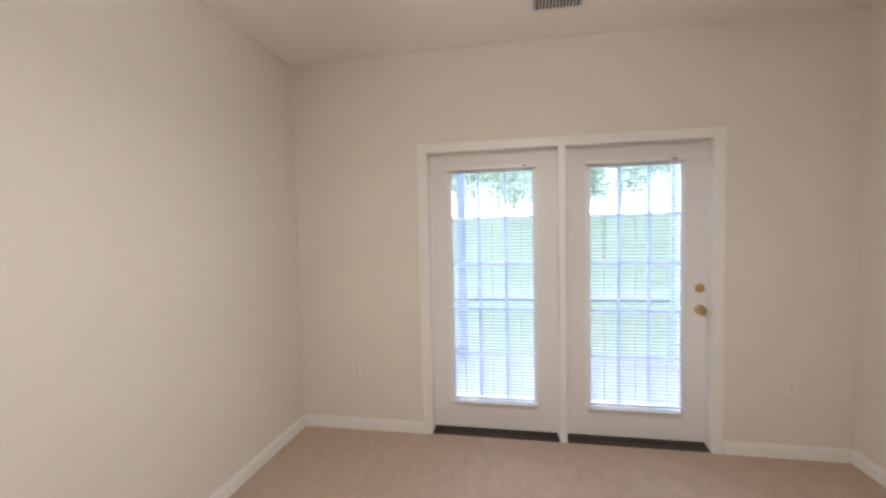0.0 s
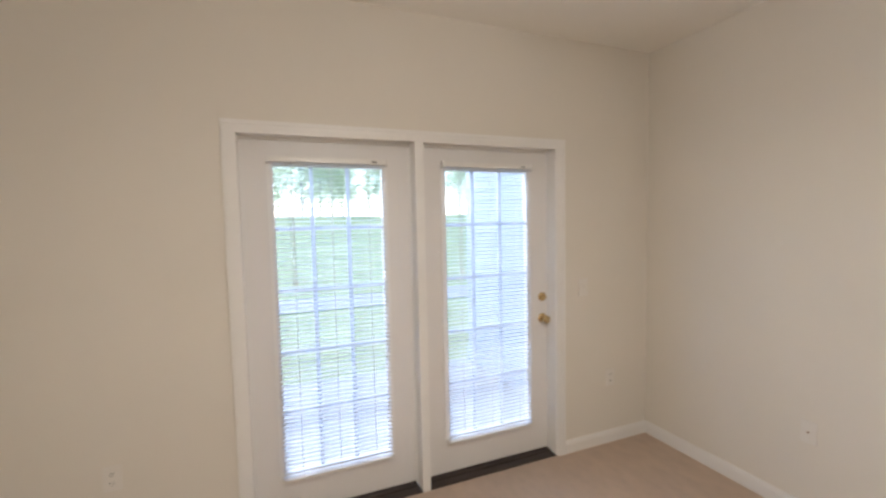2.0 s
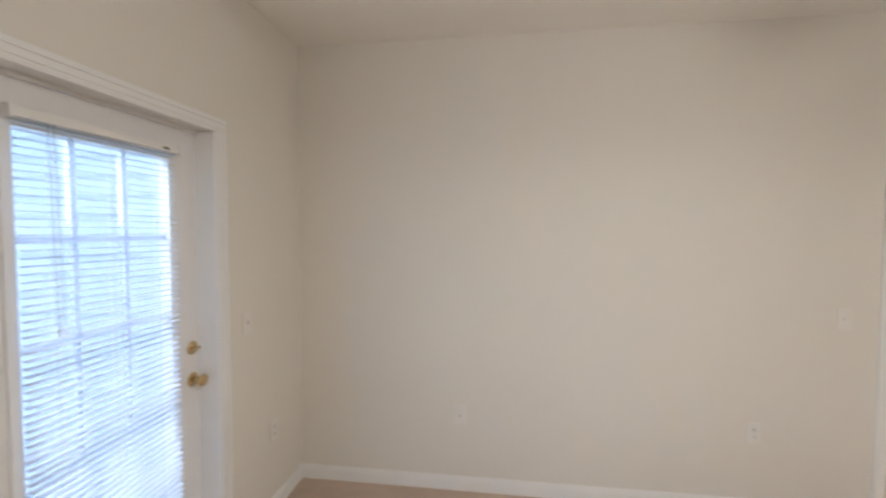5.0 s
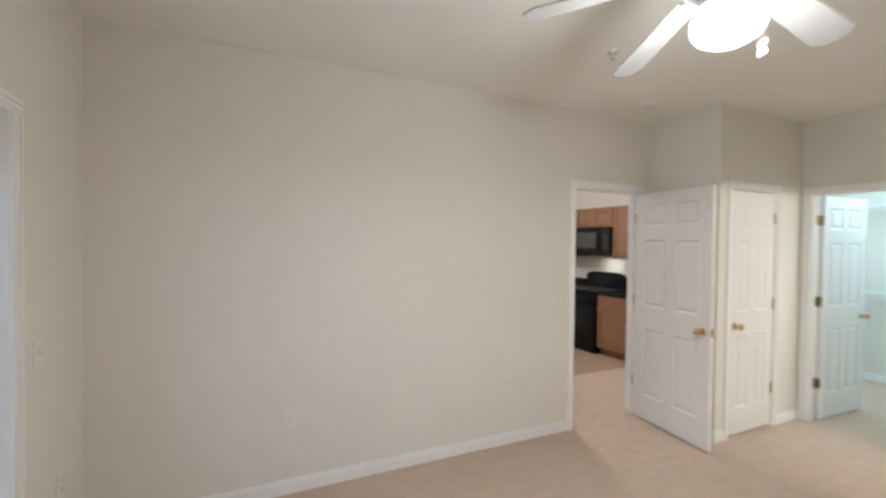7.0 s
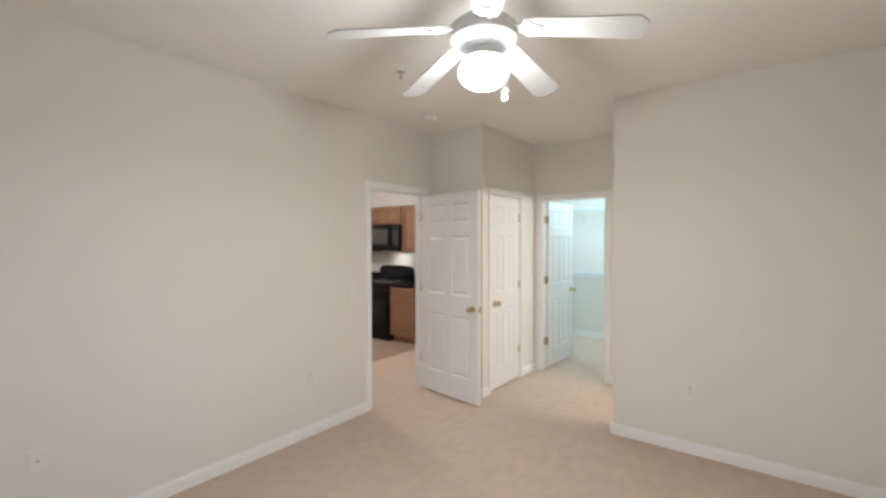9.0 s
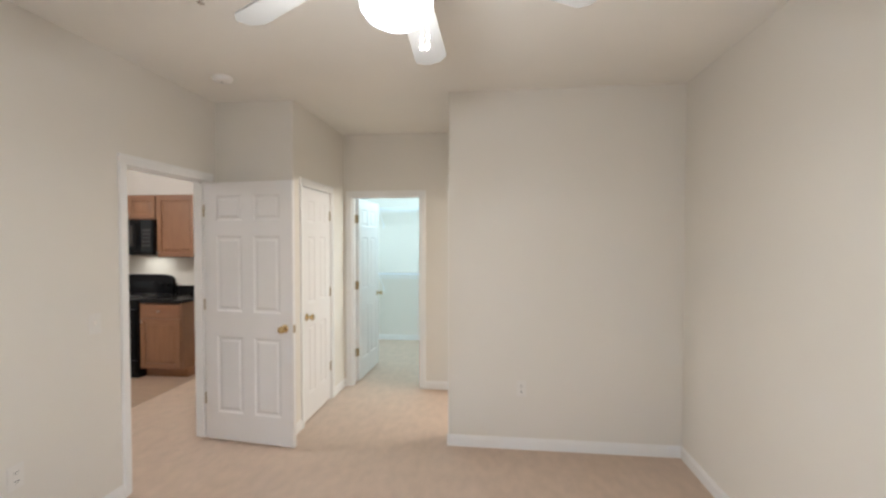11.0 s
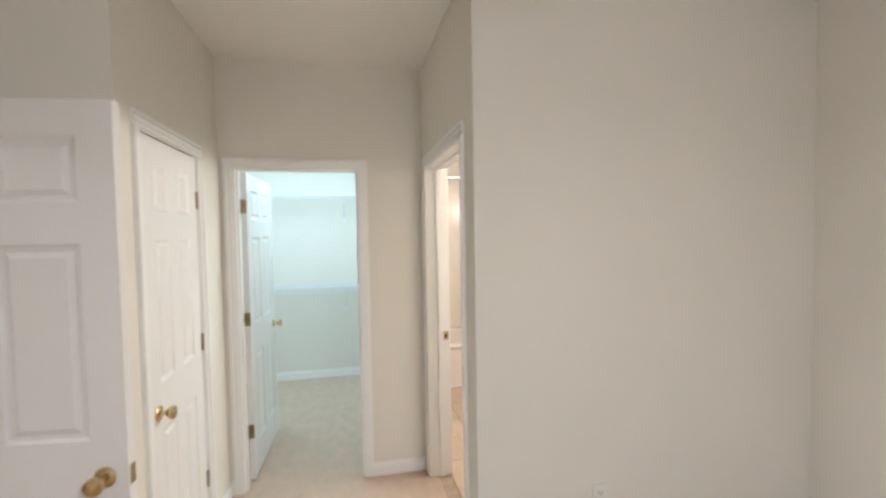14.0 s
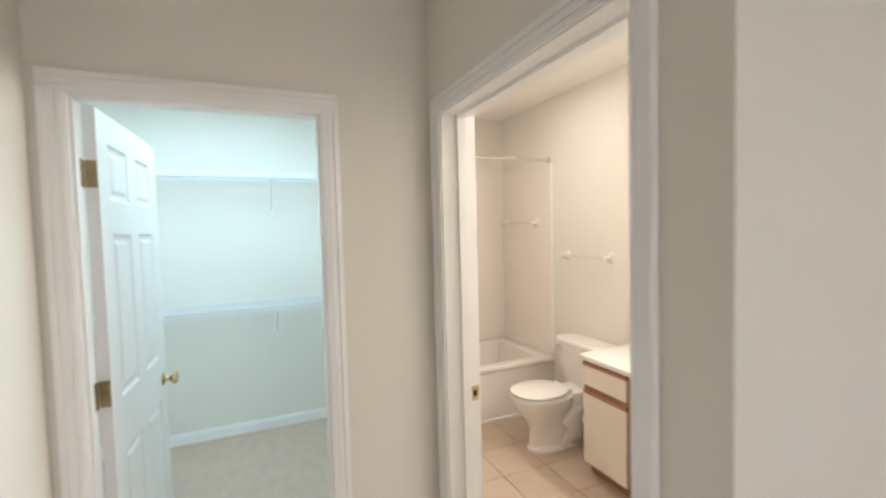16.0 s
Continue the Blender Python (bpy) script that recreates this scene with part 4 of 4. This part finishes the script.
def base_cabinet(x0, x1, label):
    root = thing("base_cabinet", pose(x0, -6.018, 0), label, "kitchen cabinet", "kitchen base cabinets")
    w = x1 - x0
    boxes("carcass", [(0.001, w - 0.001, 0, 0.585, 0.10, 0.87)], M_WOOD, root)
    boxes("toe_kick", [(0.001, w - 0.001, 0, 0.52, -0.004, 0.10)], M_OAK, root)
    boxes("face_frame", [(0.0, w, 0.585, 0.60, 0.10, 0.13), (0.0, w, 0.585, 0.60, 0.845, 0.87), (0.0, w, 0.585, 0.60, 0.68, 0.705),
                         (0.0, 0.03, 0.585, 0.60, 0.13, 0.68), (w - 0.03, w, 0.585, 0.60, 0.13, 0.68), (0.0, 0.03, 0.585, 0.60, 0.705, 0.845), (w - 0.03, w, 0.585, 0.60, 0.705, 0.845)], M_WOODH, root)
    cabinet_door("door", 0.014, w - 0.014, 0.115, 0.690, 0.6005, root)
    bm = bmesh.new()
    box(bm, 0.014, w - 0.014, 0.6005, 0.619, 0.700, 0.850, 0.003)
    drawer = part("drawer_front", bm, M_WOODH, root)
    cabinet_knob(w / 2, 0.619, 0.775, root)
    cabinet_knob(w - 0.045, 0.6195, 0.655, root)


base_cabinet(4.92, 5.446, "honey maple base cabinet with a drawer over one door")
base_cabinet(6.212, 6.82, "honey maple base cabinet with a drawer beside the range")
for cx0, cx1 in ((4.905, 5.448), (6.210, 6.83)):
    counter = thing("kitchen_counter", pose(0, -6.018, 0.87), "black speckled laminate countertop beside the range", "countertop", "kitchen countertops")
    boxes("slab", [(cx0, cx1, 0.0, 0.635, 0.0, 0.038)], M_GRANITE, counter, bevel=0.004)
    boxes("backsplash", [(cx0, cx1, 0.0, 0.019, 0.038, 0.14)], M_GRANITE, counter, bevel=0.003)

rng = thing("range", pose(5.45, -6.018, -0.004), "black freestanding electric range with coil burners", "kitchen range")
W = 0.758
boxes("body", [(0.002, W, 0.02, 0.625, 0.0, 0.885)], M_BLACK, rng, bevel=0.003)
boxes("cooktop", [(0.0, W, 0.02, 0.655, 0.885, 0.912)], M_BLACK, rng, bevel=0.006)
bm = bmesh.new()
side = [(0.0, 0.912), (W, 0.912)] + [(W / 2 + W / 2 * math.copysign(abs(math.cos(a)) ** 0.35, math.cos(a)), 1.03 + 0.125 * abs(math.sin(a)) ** 0.6) for a in (math.pi * k / 20 for k in range(21))]
front = [bm.verts.new((x, 0.085 - 0.12 * max(0.0, z - 1.06), z)) for x, z in side]
back = [bm.verts.new((x, 0.02, z)) for x, z in side]
bm.faces.new(list(reversed(front)))
bm.faces.new(back)
for k in range(len(side)):
    j = (k + 1) % len(side)
    bm.faces.new((front[k], front[j], back[j], back[k]))
bmesh.ops.recalc_face_normals(bm, faces=bm.faces)
part("backguard", bm, M_BLACK, rng)
bm = bmesh.new()
box(bm, 0.24, 0.52, 0.085, 0.088, 0.985, 1.06)
part("clock_panel", bm, M_BLACKGLASS, rng)
for x in (0.06, 0.15, 0.61, 0.70):
    bm = bmesh.new()
    rod(bm, (x, 0.085, 1.02), (x, 0.108, 1.02), 0.022, 0.018, 16)
    part("control_knob", bm, M_BLACK, rng, smooth=True)
boxes("oven_door", [(0.012, W - 0.010, 0.626, 0.660, 0.22, 0.80)], M_BLACK, rng, bevel=0.006)
boxes("oven_window", [(0.15, W - 0.15, 0.660, 0.662, 0.36, 0.64)], M_BLACKGLASS, rng)
bm = bmesh.new()
rod(bm, (0.06, 0.700, 0.755), (W - 0.06, 0.700, 0.755), 0.012, sides=12)
rod(bm, (0.08, 0.655, 0.755), (0.08, 0.700, 0.755), 0.009, sides=8)
rod(bm, (W - 0.08, 0.655, 0.755), (W - 0.08, 0.700, 0.755), 0.009, sides=8)
part("handle", bm, M_BLACK, rng, smooth=True)
boxes("storage_drawer", [(0.012, W - 0.010, 0.626, 0.655, 0.06, 0.21)], M_BLACK, rng, bevel=0.005)
for x, y, r in ((0.20, 0.22, 0.075), (0.56, 0.22, 0.095), (0.20, 0.48, 0.095), (0.56, 0.48, 0.075)):
    bm = bmesh.new()
    lathe(bm, [(r + 0.014, 0.912), (r + 0.014, 0.916), (r, 0.917), (r * 0.3, 0.913)], pose(x, y, 0), 28)
    part("drip_pan", bm, M_CHROME, rng, "chrome drip pan", smooth=True)
    for rr in (r * 0.92, r * 0.68, r * 0.44, r * 0.22):
        bm = bmesh.new()
        n = 24
        for k in range(n):
            a, b = 2 * math.pi * k / n, 2 * math.pi * (k + 1) / n
            rod(bm, (x + rr * math.cos(a), y + rr * math.sin(a), 0.921), (x + rr * math.cos(b), y + rr * math.sin(b), 0.921), 0.004, sides=5)
        part("burner_coil", bm, M_DARK, rng)

mw = thing("microwave", pose(5.452, -6.018, 1.415), "black over-the-range microwave under the short cabinets", "microwave oven")
boxes("body", [(0.0, 0.754, 0.0, 0.370, 0.0, 0.428)], M_BLACK, mw, bevel=0.003)
boxes("door", [(0.165, 0.752, 0.371, 0.395, 0.04, 0.425)], M_BLACK, mw, bevel=0.004)
boxes("window", [(0.26, 0.69, 0.395, 0.397, 0.11, 0.35)], M_OVENDOOR, mw, label="dark glass window")
boxes("control_panel", [(0.003, 0.160, 0.371, 0.393, 0.04, 0.425)], M_BLACKGLASS, mw, bevel=0.003)
boxes("vent_grille", [(0.003, 0.752, 0.371, 0.390, 0.003, 0.036)], M_BLACK, mw, bevel=0.002)
boxes("display", [(0.03, 0.135, 0.393, 0.3942, 0.36, 0.395)], M_BLACKGLASS, mw)
for i in range(3):
    for k in range(5):
        boxes("button", [(0.032 + i * 0.036, 0.060 + i * 0.036, 0.393, 0.3945, 0.10 + k * 0.046, 0.128 + k * 0.046)], M_DARK, mw)
bm = bmesh.new()
rod(bm, (0.195, 0.425, 0.09), (0.195, 0.425, 0.38), 0.010, sides=12)
rod(bm, (0.195, 0.393, 0.11), (0.195, 0.425, 0.11), 0.007, sides=8)
rod(bm, (0.195, 0.393, 0.36), (0.195, 0.425, 0.36), 0.007, sides=8)
part("handle", bm, M_BLACK, mw, smooth=True)


# ---- outdoors ----
def ground_sheet():
    bm = bmesh.new()
    xs = [-400, -120, -60, -30] + [-20 + 2 * k for k in range(22)] + [30, 60, 120, 400]
    ys = [0.15, 2.25, 4.0, 6.3, 7.7] + [9 + 2 * k for k in range(16)] + [45, 60, 100, 200, 500]

    def height(x, y):
        t = min(max((y - 9) / 26, 0), 1)
        return -0.14 + 2.3 * t * t * (3 - 2 * t) + 0.05 * math.sin(x * 0.31 + y * 0.2) * t

    rows_ = [[bm.verts.new((x, y, height(x, y))) for x in xs] for y in ys]
    for a, b in zip(rows_, rows_[1:]):
        for k in range(len(xs) - 1):
            bm.faces.new((a[k], a[k + 1], b[k + 1], b[k]))
    for x0, x1 in ((-400, -T), (7.815, 400)):
        bm.faces.new([bm.verts.new(p) for p in ((x0, -400, -0.14), (x1, -400, -0.14), (x1, 0.15, -0.14), (x0, 0.15, -0.14))])
    bm.faces.new([bm.verts.new(p) for p in ((-T, -400, -0.14), (7.815, -400, -0.14), (7.815, -7.8, -0.14), (-T, -7.8, -0.14))])
    ob = finish("ground", bm, M_GRASS)
    return tagged(ob, "mown green lawn rising to a tree line", kind="structure")


ground_sheet()
structure("patio", [(-0.6, 3.6, 0.15, 2.25, -0.16, -0.06)], M_CONCRETE, "pale concrete patio slab outside the doors")
structure("sidewalk", [(-30, 30, 6.35, 7.65, -0.20, -0.10)], M_WALK, "pale concrete sidewalk across the lawn")

side = thing("patio_side_wall", Matrix(), "white lap-sided wall closing the end of the patio", "exterior wall")
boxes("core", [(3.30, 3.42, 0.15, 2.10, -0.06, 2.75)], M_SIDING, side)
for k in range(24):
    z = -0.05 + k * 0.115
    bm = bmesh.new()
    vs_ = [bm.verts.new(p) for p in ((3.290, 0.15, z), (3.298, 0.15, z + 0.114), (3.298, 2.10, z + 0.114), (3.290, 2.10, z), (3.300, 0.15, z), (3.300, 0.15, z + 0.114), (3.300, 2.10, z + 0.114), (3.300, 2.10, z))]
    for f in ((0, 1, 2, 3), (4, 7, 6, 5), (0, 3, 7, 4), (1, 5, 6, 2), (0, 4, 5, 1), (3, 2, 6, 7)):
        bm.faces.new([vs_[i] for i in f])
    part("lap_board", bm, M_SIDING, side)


def porch_post(x, y, label):
    root = thing("porch_post", pose(x, y, -0.06), label, "post", "porch posts")
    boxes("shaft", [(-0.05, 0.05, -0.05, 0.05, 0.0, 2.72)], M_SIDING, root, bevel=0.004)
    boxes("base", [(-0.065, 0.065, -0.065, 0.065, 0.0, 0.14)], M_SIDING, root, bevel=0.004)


porch_post(0.94, 2.17, "square white porch post at the patio edge")
porch_post(3.34, 2.17, "square white porch post against the side wall")
beam = thing("porch_beam", Matrix(), "white beam across the porch posts", "beam")
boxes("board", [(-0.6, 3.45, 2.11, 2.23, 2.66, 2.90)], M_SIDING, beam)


def tree(seed):
    rnd = random.Random(seed)
    root = thing("tree", Matrix(), "leafy green deciduous tree at the far side of the lawn", "tree", "trees along the lawn")
    h = 6.5
    bm = bmesh.new()
    rod(bm, (0, 0, -0.3), (0.1, 0.05, 2.4), 0.12, 0.09, 10)
    rod(bm, (0.1, 0.05, 2.4), (0.0, 0.2, h * 0.8), 0.09, 0.03, 8)
    tips = []
    for k in range(14):
        a, z = rnd.uniform(0, 6.28), rnd.uniform(0.4, h * 0.65)
        r = rnd.uniform(1.3, 2.4)
        tip = Vector((r * math.cos(a), r * math.sin(a), z + rnd.uniform(0.8, 1.8)))
        rod(bm, (0.05, 0.08, z), tip, 0.04, 0.012, 6)
        tips.append(tip)
    part("trunk", bm, M_BARK, root)
    verts, faces = [], []
    tips += [Vector((rnd.uniform(-1, 1), rnd.uniform(-1, 1), h * rnd.uniform(0.7, 0.95))) for _ in range(6)]
    for tip in tips:
        for _ in range(260):
            v = Vector((rnd.gauss(0, 1), rnd.gauss(0, 1), rnd.gauss(0, 0.8)))
            v = tip + v.normalized() * (1.6 * rnd.random() ** 0.5)
            m = Euler((rnd.uniform(0, 6.28), rnd.uniform(0, 6.28), rnd.uniform(0, 6.28))).to_matrix()
            s = rnd.uniform(0.07, 0.13)
            n0 = len(verts)
            for p in ((-s, 0, 0), (0, -s * 0.5, 0), (s, 0, 0), (0, s * 0.5, 0)):
                verts.append(v + m @ Vector(p))
            faces.append((n0, n0 + 1, n0 + 2, n0 + 3))
    me = bpy.data.meshes.new("crown")
    me.from_pydata(verts, [], faces)
    me.materials.append(M_LEAF)
    crown = new("crown", me)
    crown.parent = root
    return root


kinds = [tree(3), tree(8)]
spots = [(-14, 39), (-9, 44), (-5.5, 38), (-1.0, 43), (2.5, 47), (6.0, 40), (9.0, 45), (13, 39), (17, 44), (21, 41), (26, 46), (31, 40), (-20, 43), (37, 43), (4.2, 37), (-3.2, 41), (0.8, 39), (7.6, 43), (11, 41), (-7, 40), (-11.5, 41.5)]
rnd = random.Random(5)
for k, (x, y) in enumerate(spots):
    t_ = min(max((y - 9) / 26, 0), 1)
    m_ = pose(x, y, -0.14 + 2.3 * t_ * t_ * (3 - 2 * t_), 0, 0, rnd.uniform(0, 360)) 
    if k < 2:
        kinds[k].matrix_world = m_
    else:
        copy_thing(kinds[k % 2], m_)

# ---- bathroom floor tiles ----
tile_mesh = {}
xs = [0.0] + [v for v in (-0.01 + 0.33 * k for k in range(1, 5))] + [1.578]
ys = [TUB_Y + 0.016] + [-6.12 + 0.33 * k for k in range(-1, 6) if -6.12 + 0.33 * k > TUB_Y + 0.1] + [-4.30]
for xa, xb in zip(xs, xs[1:]):
    for ya, yb in zip(ys, ys[1:]):
        w, d = round(xb - xa, 3), round(yb - ya, 3)
        if w < 0.03 or d < 0.03:
            continue
        if (w, d) not in tile_mesh:
            bm = bmesh.new()
            g = 0.0025
            lo = [bm.verts.new((x, y, -0.010)) for x, y in ((g, g), (w - g, g), (w - g, d - g), (g, d - g))]
            mid_ = [bm.verts.new((x, y, -0.002)) for x, y in ((g, g), (w - g, g), (w - g, d - g), (g, d - g))]
            hi = [bm.verts.new((x, y, 0.0)) for x, y in ((g + 0.002, g + 0.002), (w - g - 0.002, g + 0.002), (w - g - 0.002, d - g - 0.002), (g + 0.002, d - g - 0.002))]
            for p, q in ((lo, mid_), (mid_, hi)):
                for k in range(4):
                    bm.faces.new((p[k], p[(k + 1) % 4], q[(k + 1) % 4], q[k]))
            bm.faces.new(hi)
            ob = finish("tile", bm, M_TILE)
            tile_mesh[w, d] = ob.data
        else:
            ob = new("tile", tile_mesh[w, d])
        ob.parent = bath_floor
        ob.matrix_basis = pose(xa, ya, random.uniform(-0.0006, 0.0006))
